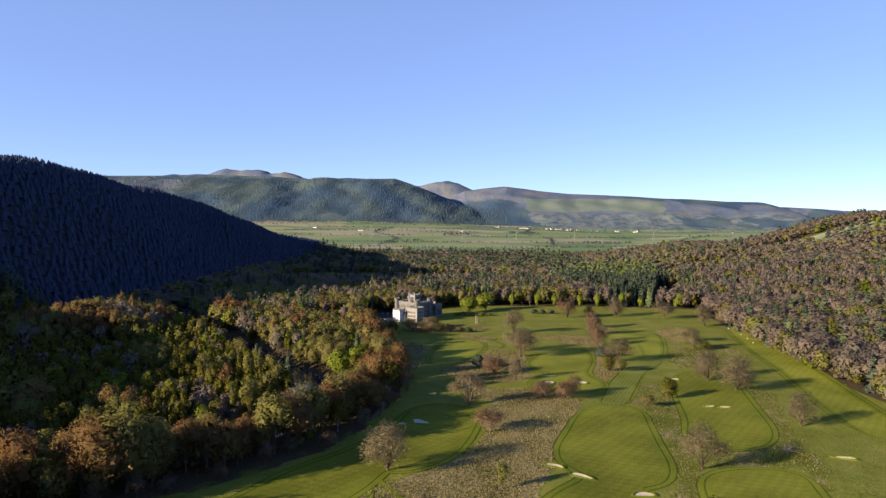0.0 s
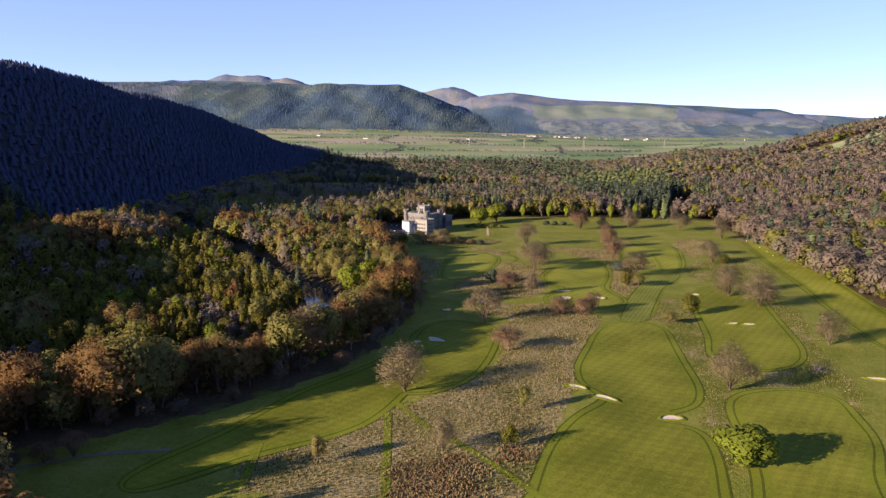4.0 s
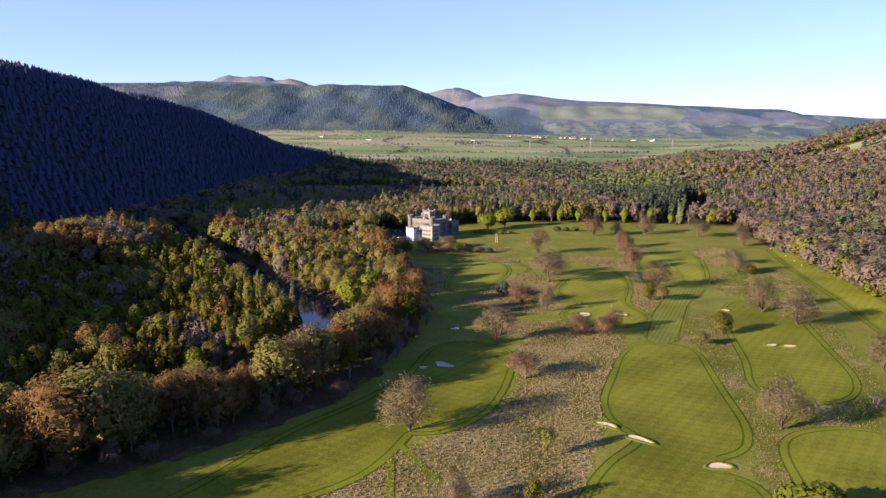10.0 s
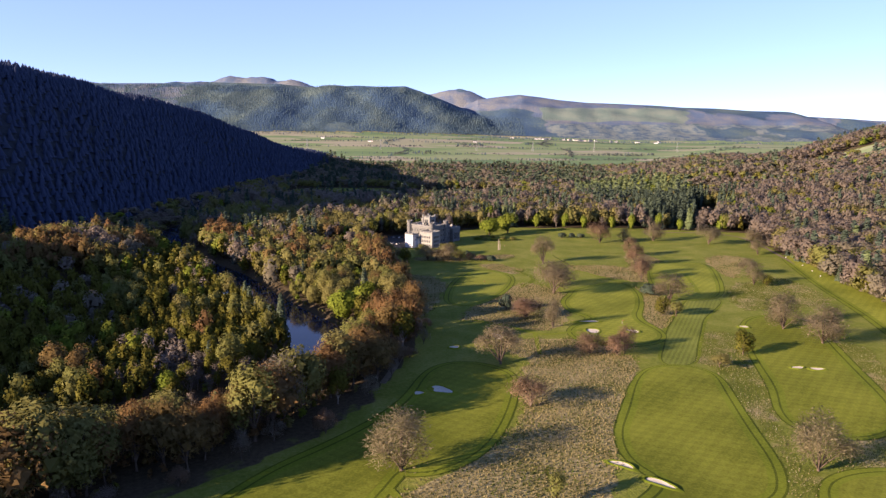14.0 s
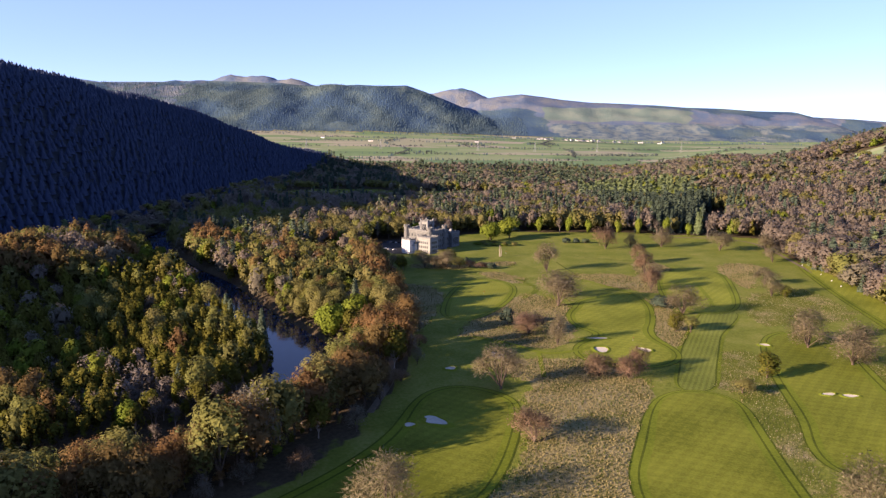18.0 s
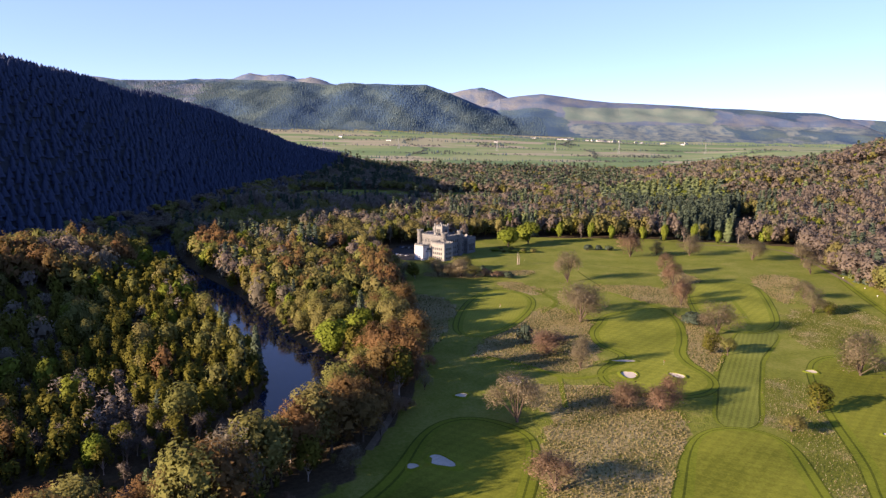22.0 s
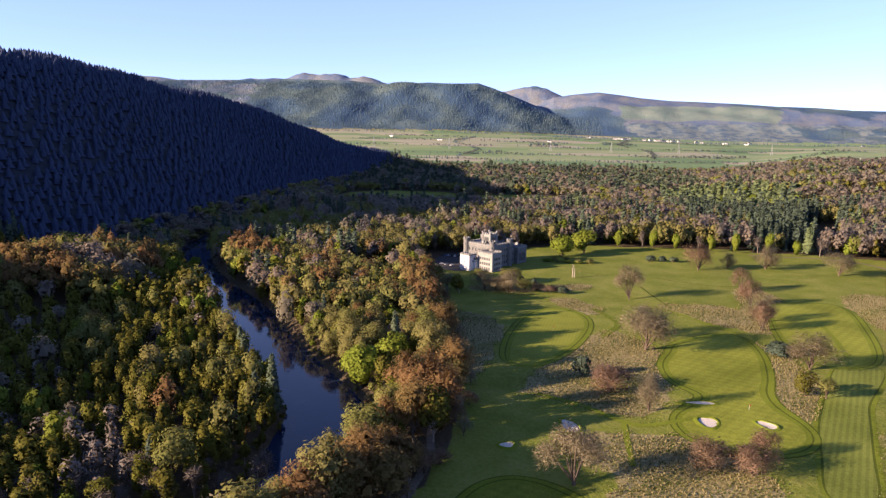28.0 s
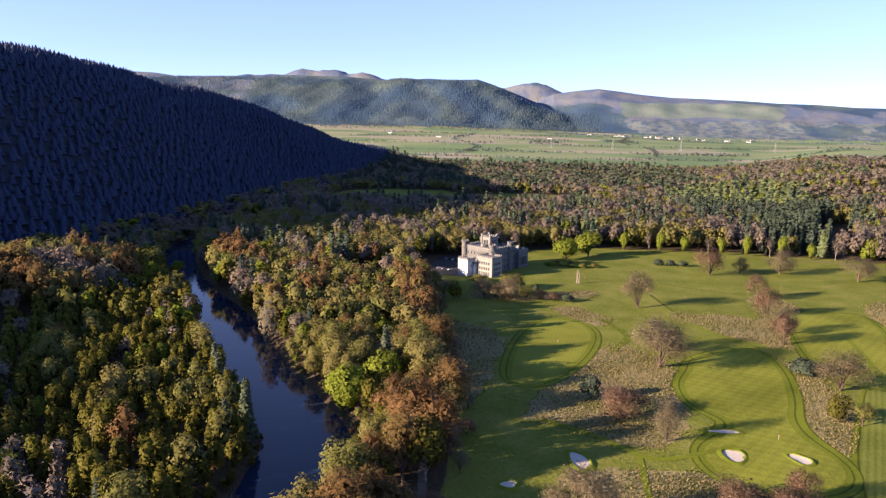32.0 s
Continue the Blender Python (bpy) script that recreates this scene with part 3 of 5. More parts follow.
def turf_patch(name, outline, mat, lift, label, rings=((0.0, 2.6, 0), (2.6, 3.5, 1), (3.5, 6.2, 0), (6.2, 7.0, 1))):
    """A mown patch on the ground, with the mower's rings round it."""
    p = relax(smooth_line(outline, 8, True), 3)
    bm = bmesh.new()
    vs = [bm.verts.new((x, y, 0)) for x, y in p]
    f = bm.faces.new(vs)
    bmesh.ops.triangulate(bm, faces=[f])
    lo, hi = p.min(0), p.max(0)
    for axis in (0, 1):
        for c in np.arange(lo[axis] + 8, hi[axis], 8.0):
            co, no = [0, 0, 0], [0, 0, 0]
            co[axis], no[axis] = c, 1
            bmesh.ops.bisect_plane(bm, geom=bm.verts[:] + bm.edges[:] + bm.faces[:], plane_co=co, plane_no=no)
    for f in bm.faces:
        if f.normal.z < 0:
            f.normal_flip()
        f.smooth = True
    xy = np.array([v.co[:2] for v in bm.verts])
    for v, z in zip(bm.verts, land(xy[:, 0], xy[:, 1]) + lift):
        v.co.z = z
    me = bpy.data.meshes.new(name)
    bm.to_mesh(me)
    bm.free()
    me.materials.append(mat)
    ob = tagged(new(name, me), label, "fairway" if name == "fairway" else "green", kind="structure")
    loops = [offset_outline(p, 0.0)]
    q = p
    for k in range(8):
        q = relax(offset_outline(q, 0.9), 2)
        loops.append(q)
    for a, b, dark in rings:
        ia, ib = a / 0.9, b / 0.9
        def at(i):
            k = min(int(i), 7)
            return loops[k] * (1 - (i - k)) + loops[k + 1] * (i - k)
        inner, outer = at(ia), at(ib)
        n = len(p)
        xy = np.concatenate([inner, outer])
        v = np.concatenate([xy, (land(xy[:, 0], xy[:, 1]) + lift - 0.03)[:, None]], -1)
        i = np.arange(n)
        j = (i + 1) % n
        quads = np.stack([i, j, j + n, i + n], -1)
        area = np.sum(p[:, 0] * np.roll(p[:, 1], -1) - np.roll(p[:, 0], -1) * p[:, 1])
        part("mown_line" if dark else "fringe", mesh_from("fringe", v, quads if area < 0 else quads[:, ::-1], [M_MOWLINE if dark else M_FRINGE], smooth=True), ob)
    return ob


for outline in (FAIRWAY_A, FAIRWAY_B, FAIRWAY_C, FAIRWAY_D, FAIRWAY_E, FAIRWAY_F, FAIRWAY_H):
    turf_patch("fairway", outline, M_UPPER_FAIRWAY if outline in (FAIRWAY_D, FAIRWAY_E, FAIRWAY_F) else M_FAIRWAY, 0.12, "yellow-green mown fairway with diagonal mowing stripes")
turf_patch("fairway", FAIRWAY_G, M_WALK, 0.08, "mown green walkway striped along its length", ((0.0, 0.9, True), (0.9, 2.6, False)))
turf_patch("putting_green", GREEN_A, M_GREEN_TURF, 0.12, "pale close-mown putting green ringed by darker turf")


# ---- trees: shapes ----
def unit(v):
    return v / (np.linalg.norm(v, axis=-1, keepdims=True) + 1e-9)


def leaf_clumps(rng, centres, normals, size, long=1.0):
    """One ragged three-cornered clump at each centre."""
    n = len(centres)
    side = unit(np.cross(normals, rng.normal(size=(n, 3))))
    other = np.cross(normals, side)
    s = size * rng.uniform(0.65, 1.4, (n, 1))
    corners = []
    for a, b in ((-1, -0.62), (1, -0.62), (0, 1.05)):
        corners.append(centres + side * s * a * 0.62 * rng.uniform(0.7, 1.25, (n, 1)) * long + other * s * b * 0.62 * rng.uniform(0.7, 1.25, (n, 1)))
    return np.stack(corners, 1).reshape(-1, 3), np.arange(3 * n).reshape(n, 3)


def turned_out(v, f, centre):
    """Faces turned to look away from the crown's middle."""
    a, b, c = v[f[:, 0]], v[f[:, 1]], v[f[:, 2]]
    inward = np.einsum("ij,ij->i", np.cross(b - a, c - a), (a + b + c) / 3 - centre) < 0
    f = f.copy()
    f[inward] = f[inward][:, ::-1]
    return f


def twig_slivers(rng, starts, ways, length, width):
    n = len(starts)
    side = unit(np.cross(ways, rng.normal(size=(n, 3))))
    ends = starts + ways * length * rng.uniform(0.6, 1.3, (n, 1))
    v = np.stack([starts - side * width * 0.6, starts + side * width * 0.6, ends], 1).reshape(-1, 3)
    return v, np.arange(3 * n).reshape(n, 3)


def tube(points, radii, sides=6):
    p, r = np.asarray(points, float), np.asarray(radii, float)
    t = unit(np.gradient(p, axis=0))
    a = unit(np.cross(t, np.array([0.3, 0.9, 0.2])))
    b = np.cross(t, a)
    ang = np.linspace(0, math.tau, sides, endpoint=False)
    v = (p[:, None] + r[:, None, None] * (np.cos(ang)[None, :, None] * a[:, None] + np.sin(ang)[None, :, None] * b[:, None])).reshape(-1, 3)
    i = np.arange(len(p) - 1)[:, None] * sides
    k = np.arange(sides)[None, :]
    f = np.stack([i + k, i + (k + 1) % sides, i + sides + (k + 1) % sides, i + sides + k], -1).reshape(-1, 4)
    return v, f


def joined(pieces):
    vs, fs, n = [], [], 0
    for v, f in pieces:
        vs.append(v)
        fs.append(f + n)
        n += len(v)
    return np.concatenate(vs), np.concatenate(fs)


def lobes_of(rng, h, r, base, count):
    c = np.array([0, 0, base + (h - base) * 0.52])
    half = (h - base) * 0.5
    d = unit(rng.normal(size=(count, 3)))
    d[:, 2] = d[:, 2] * 0.95 + 0.04
    d[:, :2] *= np.where(d[:, 2:] < -0.1, 1.3, 1.0)
    centres = c + d * np.array([r, r, half]) * rng.uniform(0.42, 0.66, (count, 1))
    centres = np.concatenate([centres, [c + np.array([0, 0, half * 0.3])]])
    sizes = np.concatenate([rng.uniform(0.34, 0.52, count), [0.6]])
    return centres, sizes


def broadleaf(rng, n, h, r, base, size, twigs=0, twig_len=2.0, twig_width=0.15, lobes=9, fill=0.3, stray=0.2, heart=0.0):
    centres, sizes = lobes_of(rng, h, r, base, lobes)
    squash = np.array([r, r, (h - base) * 0.5])
    k = rng.randint(0, len(centres), n * 2)
    d = unit(rng.normal(size=(n * 2, 3)))
    p = centres[k] + d * squash * sizes[k][:, None] * rng.uniform(0.72, 1.14, (n * 2, 1))
    deep = np.zeros(n * 2, bool)
    for c, s in zip(centres, sizes):
        deep |= np.linalg.norm((p - c) / (squash * s), axis=1) < 0.72
    keep = ~deep | (rng.uniform(size=n * 2) < fill)
    keep &= p[:, 2] > base * 0.75
    p, d = p[keep][:n], d[keep][:n]
    pieces = []
    if n:
        pieces.append(leaf_clumps(rng, p, unit(d * 1.0 + np.array([0, 0, 0.15]) + rng.normal(size=p.shape) * 0.26), size))
    if twigs:
        k = rng.randint(0, len(centres), twigs)
        d = unit(rng.normal(size=(twigs, 3)) + np.array([0, 0, 0.12]))
        s = centres[k] + d * squash * sizes[k][:, None] * rng.uniform(0.2, 0.85, (twigs, 1))
        pieces.append(twig_slivers(rng, s, unit(d + rng.normal(size=s.shape) * 0.62), twig_len, twig_width))
    # solid lobes added inside the crown to stop light leaking through
    if heart:
        for c, s in zip(centres, sizes):
            knobs = np.linalg.qr(rng.normal(size=(3, 3)))[0]
            knobs = np.concatenate([knobs, -knobs]) * rng.uniform(0.8, 1.1, (6, 1))
            sides8 = np.array([(a, b, d_) for a in (0, 3) for b in (1, 4) for d_ in (2, 5)])
            pieces.append(((c + knobs * squash * s * heart)[sides8].reshape(-1, 3), np.arange(24).reshape(8, 3)))
    v, f = joined(pieces)
    middle = np.array([0, 0, base + (h - base) * 0.4])
    f = turned_out(v, f, middle)
    # soft rounded shading: each clump leans to the way its lobe and crown face
    mid = v[f].mean(1)
    near_lobe = np.argmin(np.linalg.norm((mid[:, None] - centres[None]) / (squash * sizes[:, None])[None], axis=2), 1)
    out = unit(unit((mid - centres[near_lobe]) / squash) * 0.5 + unit((mid - middle) / squash) * 0.6 + np.array([0, 0, 0.25]) + rng.normal(size=mid.shape) * stray)
    soft = np.zeros_like(v)
    soft[f.ravel()] = np.repeat(out, 3, 0)
    return v, f, soft, centres


def conifer(rng, n, h, r, base, size, tiers=11):
    t = rng.uniform(0, 1, n) ** 1.25
    t = (np.floor(t * tiers) + rng.uniform(0.1, 0.75, n)) / tiers
    a = rng.uniform(0, math.tau, n)
    rad = r * (1 - t) ** 0.85 * rng.uniform(0.45, 1.05, n) + 0.1
    p = np.stack([np.cos(a) * rad, np.sin(a) * rad, base + (h - base) * t], -1)
    out = np.stack([np.cos(a), np.sin(a), 0 * a], -1)
    nrm = unit(out * 0.65 + np.array([0, 0, 0.8]) + rng.normal(size=p.shape) * 0.3)
    v, f = leaf_clumps(rng, p, nrm, size, 1.15)
    soft = unit(out + np.array([0, 0, 0.45]) + rng.normal(size=p.shape) * 0.25)
    return v, f, np.repeat(soft, 3, 0)


def far_spruce(rng, h, r, base):
    """A distant spruce: three ragged skirts of boughs, one above the other."""
    vs, ns = [], []
    for low, top, wide in ((0.0, 0.5, 1.0), (0.24, 0.76, 0.74), (0.5, 1.0, 0.46)):
        a = (np.arange(7) + rng.uniform(-0.2, 0.2, 7)) * math.tau / 7
        reach = r * wide * rng.uniform(0.72, 1.15, 7)
        out = np.stack([np.cos(a), np.sin(a), 0 * a], -1)
        hem = out * reach[:, None] + np.array([0, 0, 1.0]) * (base + (h - base) * (low + rng.uniform(-0.03, 0.04, 7)))[:, None]
        tip = np.broadcast_to(np.array([0, 0, base + (h - base) * top]), hem.shape)
        vs.append(np.stack([hem, np.roll(hem, -1, 0), tip], 1).reshape(-1, 3))
        up = np.array([0, 0, 0.55])
        ns.append(np.stack([unit(out + up), unit(np.roll(out, -1, 0) + up), unit(out + np.roll(out, -1, 0) + 2 * up)], 1).reshape(-1, 3))
    v = np.concatenate(vs)
    return v, np.arange(len(v)).reshape(-1, 3), np.concatenate(ns)


def limbs(rng, h, base, trunk_r, targets, sides=6):
    lean = rng.normal(size=2) * 0.25
    top = np.array([lean[0], lean[1], base + (h - base) * 0.62])
    pieces = [tube([(0, 0, -0.4), (lean[0] * 0.2, lean[1] * 0.2, base * 0.5), (lean[0] * 0.6, lean[1] * 0.6, base), top],
                   [trunk_r * 1.5, trunk_r, trunk_r * 0.8, trunk_r * 0.22], sides)]
    for c in targets:
        s = np.array([lean[0] * 0.6, lean[1] * 0.6, base * rng.uniform(0.75, 1.15)])
        mid = s + (c - s) * 0.5 + np.array([0, 0, 0.1 * np.linalg.norm(c - s)]) + rng.normal(size=3) * 0.3
        pieces.append(tube([s, mid, c], [trunk_r * 0.5, trunk_r * 0.3, trunk_r * 0.1], 4))
    return joined(pieces)


# kind: leaf material, bark, height, crown radius, bare stem, then (clumps, clump size, twigs, twig length, twig width)
KINDS = {
    "beech_tree": (M_BEECH, M_BARK, 20, 6.8, 3.0, 900, 0.46, 1500, 1.5, 0.12),
    "oak_tree": (M_OAK, M_BARK, 19, 6.4, 2.6, 1200, 0.50, 500, 1.4, 0.13),
    "birch_tree": (M_BIRCH, M_PALE_BARK, 17, 3.7, 2.0, 760, 0.58, 90, 1.5, 0.13),
    "green_tree": (M_GREEN, M_BARK, 16, 6.0, 0.7, 2200, 0.62, 0, 1, 0.1),
    "parkland_tree": (M_PARK, M_BARK, 20, 7.0, 0.5, 200, 0.34, 5600, 1.15, 0.08),
    "copper_tree": (M_COPPER, M_BARK, 16, 6.5, 0.4, 500, 0.36, 4600, 1.1, 0.085),
    "bare_tree": (M_BARE, M_BARK, 20, 7.0, 2.4, 300, 0.5, 1600, 1.8, 0.12),
    "grey_tree": (M_GREY, M_PALE_BARK, 16, 3.8, 2.6, 0, 0.6, 620, 2.0, 0.14),
    "spruce_tree": (M_SPRUCE, M_BARK, 22, 3.9, 1.0, 700, 1.15, 0, 1, 0.1),
    "evergreen_shrub": (M_SPRUCE, M_BARK, 8, 4.6, 0.3, 900, 0.6, 200, 1.2, 0.12),
    "golden_tree": (M_BIRCH, M_BARK, 14, 5.6, 0.5, 900, 0.55, 500, 1.4, 0.12),
    "larch_tree": (M_LARCH, M_BARK, 19, 3.4, 1.2, 620, 0.95, 0, 1, 0.1),
}
LABELS = {
    "beech_tree": ("copper-brown beech tree coming into bud", "tree"),
    "oak_tree": ("olive-brown oak tree with opening leaf buds", "tree"),
    "birch_tree": ("slender birch tree in young yellow-green leaf", "tree"),
    "green_tree": ("broad tree in fresh bright green leaf", "tree"),
    "parkland_tree": ("leafless parkland oak with a dense crown of twigs", "tree"),
    "copper_tree": ("copper-brown tree with dense budding twigs", "tree"),
    "bare_tree": ("leafless spring tree with pinkish-brown twigs", "tree"),
    "grey_tree": ("bare tree with pale grey upright twigs", "tree"),
    "spruce_tree": ("dark green pointed spruce tree", "tree"),
    "evergreen_shrub": ("low rounded dark evergreen shrub", "shrub"),
    "golden_tree": ("rounded tree with dense golden-brown buds", "tree"),
    "larch_tree": ("light green conical larch tree", "tree"),
}


def tree_shape(kind, seed, level=0, fine=1.0, solid=False):
    """Crown and trunk arrays of one tree; each level has fewer and larger clumps."""
    mat, bark, h, r, base, n, size, tw, tl, twd = KINDS[kind]
    rng = np.random.RandomState(seed)
    share = (1.0, 0.225, 0.07, 0.03)[level]
    grow = (1.22, 2.05, 3.3, 4.8)[level]
    if kind in ("spruce_tree", "larch_tree") and level:
        fine = max(fine, 0.9)
    share, grow = share * fine, grow / math.sqrt(fine)
    if level:
        n, tw = n + tw * 0.55, tw * 0.3
    if level:
        base = base * 0.5
    n, tw = int(n * share), int(tw * share)
    h, r = h * rng.uniform(0.9, 1.1), r * rng.uniform(0.9, 1.12)
    if kind == "spruce_tree" and level == 3:
        v, f, soft = far_spruce(rng, h, r, base)
        trunk = None
    elif kind in ("spruce_tree", "larch_tree"):
        v, f, soft = conifer(rng, max(n, 14), h, r, base, size * grow * 0.9)
        if solid:
            ring = np.arange(6) * math.tau / 6
            skirt = np.stack([np.cos(ring) * r * 0.62, np.sin(ring) * r * 0.62, ring * 0 + base + 1.0], -1)
            apex = np.array([0, 0, base + (h - base) * 0.93])
            cone = np.stack([skirt, np.roll(skirt, -1, 0), np.broadcast_to(apex, skirt.shape)], 1).reshape(-1, 3)
            f = np.concatenate([f, np.arange(18).reshape(6, 3) + len(v)])
            v = np.concatenate([v, cone])
            soft = np.concatenate([soft, unit(unit(np.where(np.arange(18)[:, None] % 3 == 2, 0.3 * (cone - apex) + np.array([0, 0, 1.0]), cone * np.array([1, 1, 0]))) + np.array([0, 0, 0.45]))])
        trunk = tube([(0, 0, -0.4), (0, 0, h * 0.5), (0, 0, h * 0.96)], [0.34, 0.2, 0.03], 5)
    else:
        v, f, soft, centres = broadleaf(rng, n, h, r, base, size * grow, tw, tl * (1, 1.2, 1.5, 1.8)[level], twd * (1, 2.4, 5.0, 9.0)[level], lobes=(14 if tw > 300 else 11, 8, 6, 5)[level], stray=0.14 if level else 0.5 if kind in ("bare_tree", "grey_tree", "parkland_tree") else 0.2,
                                         heart=0.66 if level and kind != "grey_tree" else 0.5 if kind in ("oak_tree", "beech_tree", "birch_tree", "green_tree") else 0.0)
        trunk = limbs(rng, h, base, 0.36 if r > 4 else 0.22, centres[:(9 if level == 0 else 0)], 6 if level == 0 else 4)
    return v, f, soft, trunk


MADE = {}


def tree_meshes(kind, variant):
    key = (kind, variant)
    if key not in MADE:
        v, f, soft, (tv, tf) = tree_shape(kind, 100 * sorted(KINDS).index(kind) + variant)
        MADE[key] = (mesh_from(kind + "_crown", v, f, [KINDS[kind][0]], normals=soft), mesh_from(kind + "_trunk", tv, tf, [KINDS[kind][1]], smooth=True), v[:, 2].max(), float(np.percentile(np.hypot(v[:, 0], v[:, 1]), 96)))
    return MADE[key]


def plant(kind, x, y, height, width=None, variant=0, turn=0.0, label="", group=""):
    crown, trunk, h, r = tree_meshes(kind, variant)
    ob = new(kind)
    k = height / h
    w = k if width is None else width / (2 * r)
    ob.matrix_world = Matrix.LocRotScale((x, y, float(land(x, y)) - 0.1), Euler((0, 0, turn)), (w, w, k))
    part("trunk", trunk, ob)
    part("crown", crown, ob)
    return tagged(ob, label or LABELS[kind][0], LABELS[kind][1], group)


# ---- woods ----
def hollow_x(y):
    """Middle line of the clearing behind the tall spruces."""
    return 337 + (y - 1027) * 0.395


def mix_at(x, y, rng):
    """What grows in each stretch of wood."""
    names = ("beech_tree", "oak_tree", "birch_tree", "green_tree", "bare_tree", "grey_tree", "spruce_tree", "larch_tree")
    d = off_line(x, y, RIVER_LINE)
    edge = off_line(x, y, COURSE_EDGE)
    p = np.zeros((len(x), 8))
    p[:] = (0.0, 0.32, 0.05, 0.03, 0.43, 0.03, 0.11, 0.03)
    east = x > np.interp(y, RIVER[:, 1], RIVER[:, 0])
    strip = (y < 820) & (x < 60) & east
    p[strip] = (0.08, 0.56, 0.16, 0.07, 0.09, 0.03, 0.01, 0.0)
    p[strip & (edge < 24)] = (0.54, 0.30, 0.10, 0.04, 0.02, 0.0, 0.0, 0.0)
    p[strip & (y < 335)] = (0.60, 0.24, 0.08, 0.08, 0.0, 0.0, 0.0, 0.0)
    bend = (y < 800) & (x < 0) & ~east
    p[bend] = (0.02, 0.11, 0.76, 0.03, 0.01, 0.07, 0.0, 0.0)
    knoll = np.hypot((x + 330) / 78, (y - 690) / 75) < 1
    p[knoll] = (0.24, 0.58, 0.04, 0.0, 0.14, 0.0, 0.0, 0.0)
    castle = (y >= 820) & (x < 30) & (x > -330) & (y < 1060)
    p[castle] = (0.02, 0.44, 0.14, 0.05, 0.22, 0.04, 0.08, 0.01)
    right = x > 280
    p[right] = (0.0, 0.22, 0.04, 0.05, 0.60, 0.01, 0.06, 0.02)
    firs = np.hypot((x - 325) / 105, (y - 1185) / 125) < 1 + 0.25 * ripple(x, y, 90, 22)
    p[firs] = (0.0, 0.12, 0.0, 0.03, 0.14, 0.0, 0.63, 0.08)
    young = np.hypot((x - 350) / 95, (y - 1440) / 150) < 1 + 0.2 * ripple(x, y, 120, 23)
    p[young] = (0.0, 0.05, 0.0, 0.05, 0.0, 0.0, 0.15, 0.75)
    stand = (y > 975) & (y < 1190) & (np.abs(x - hollow_x(y) + 48) < 29)
    p[stand] = (0.0, 0.0, 0.0, 0.0, 0.0, 0.0, 1.0, 0.0)
    dark = (y > 1560) & (x < 380) & ~young
    p[dark] = (0.0, 0.14, 0.0, 0.0, 0.46, 0.0, 0.40, 0.0)
    p[y > 3500] = (0.0, 0.0, 0.0, 0.0, 0.0, 0.0, 1.0, 0.0)
    hill = (x < -330) & (land(x, y) > 14) & (y > 780) & (y < 2400)
    p[hill] = (0.0, 0.0, 0.0, 0.0, 0.0, 0.0, 1.0, 0.0)
    c = np.cumsum(p / p.sum(1, keepdims=True), 1)
    drift = ripple(x, y, 95, 51) + 0.7 * ripple(x, y, 45, 52) + np.where(y > 900, 0.26, 0.7) * rng.normal(size=len(x))
    rank = (np.argsort(np.argsort(drift)) + 0.5) / max(len(x), 1)
    k = (rank[:, None] > c).sum(1)
    return np.array(names)[np.clip(k, 0, 7)]


def scatter(x0, x1, y0, y1, gap, seed):
    rng = np.random.RandomState(seed)
    gx, gy = np.meshgrid(np.arange(x0, x1, gap), np.arange(y0, y1, gap))
    gx = gx + (np.arange(len(gx)) % 2)[:, None] * gap / 2
    x = gx.ravel() + rng.uniform(-0.42, 0.42, gx.size) * gap
    y = gy.ravel() + rng.uniform(-0.42, 0.42, gx.size) * gap
    return x, y, rng


def wooded(x, y, margin=3.0):
    ok = ~inside(x, y, COURSE) & (off_line(x, y, COURSE_EDGE) > margin)
    east = x > np.interp(y, RIVER[:, 1], RIVER[:, 0])
    ok &= river_off(x, y) > np.where(east, 17.0, 15.0)
    ok &= ~inside(x, y, MEADOWS[0]) & ~inside(x, y, MEADOWS[1])
    ok &= ~((x > -85) & (x < 75) & (y > 812) & (y < 905)) & ~((x > -135) & (x < -60) & (y > 780) & (y < 838))
    ok &= ~((np.abs(x - hollow_x(y)) < 19) & (y > 985) & (y < 1185))
    ok &= ~((np.abs(x + 28 - (y - 540) * -0.02) < 3) & (y < 620) & (y > 470))
    ok &= ~((x > 640) & (x < 1180) & (y > 1480) & (y < 1650) & (np.abs(y - 1525 - 0.05 * x) > 7))
    return ok


TREE_HEIGHT = {k: KINDS[k][2] for k in KINDS}
x, y, rng = scatter(-240, 0, 250, 640, 7.9, 31)
keep = wooded(x, y)
for lx, ly, lr in ((-66, 553, 13), (-54, 572, 13), (-60, 530, 12), (-46, 548, 9), (-97, 517, 7)):
    keep &= np.hypot(x - lx, y - ly) > lr
x, y = x[keep], y[keep]
thinned = (off_line(x, y, COURSE_EDGE) < 24) & (y < 352) & (rng.uniform(size=len(x)) < 0.3)
x, y = x[~thinned], y[~thinned]
single = off_line(x, y, COURSE_EDGE) < 72
inner_x, inner_y = x[~single], y[~single]
x, y = x[single], y[single]
kinds = mix_at(x, y, rng)
to_water, to_edge = river_off(x, y), off_line(x, y, COURSE_EDGE)
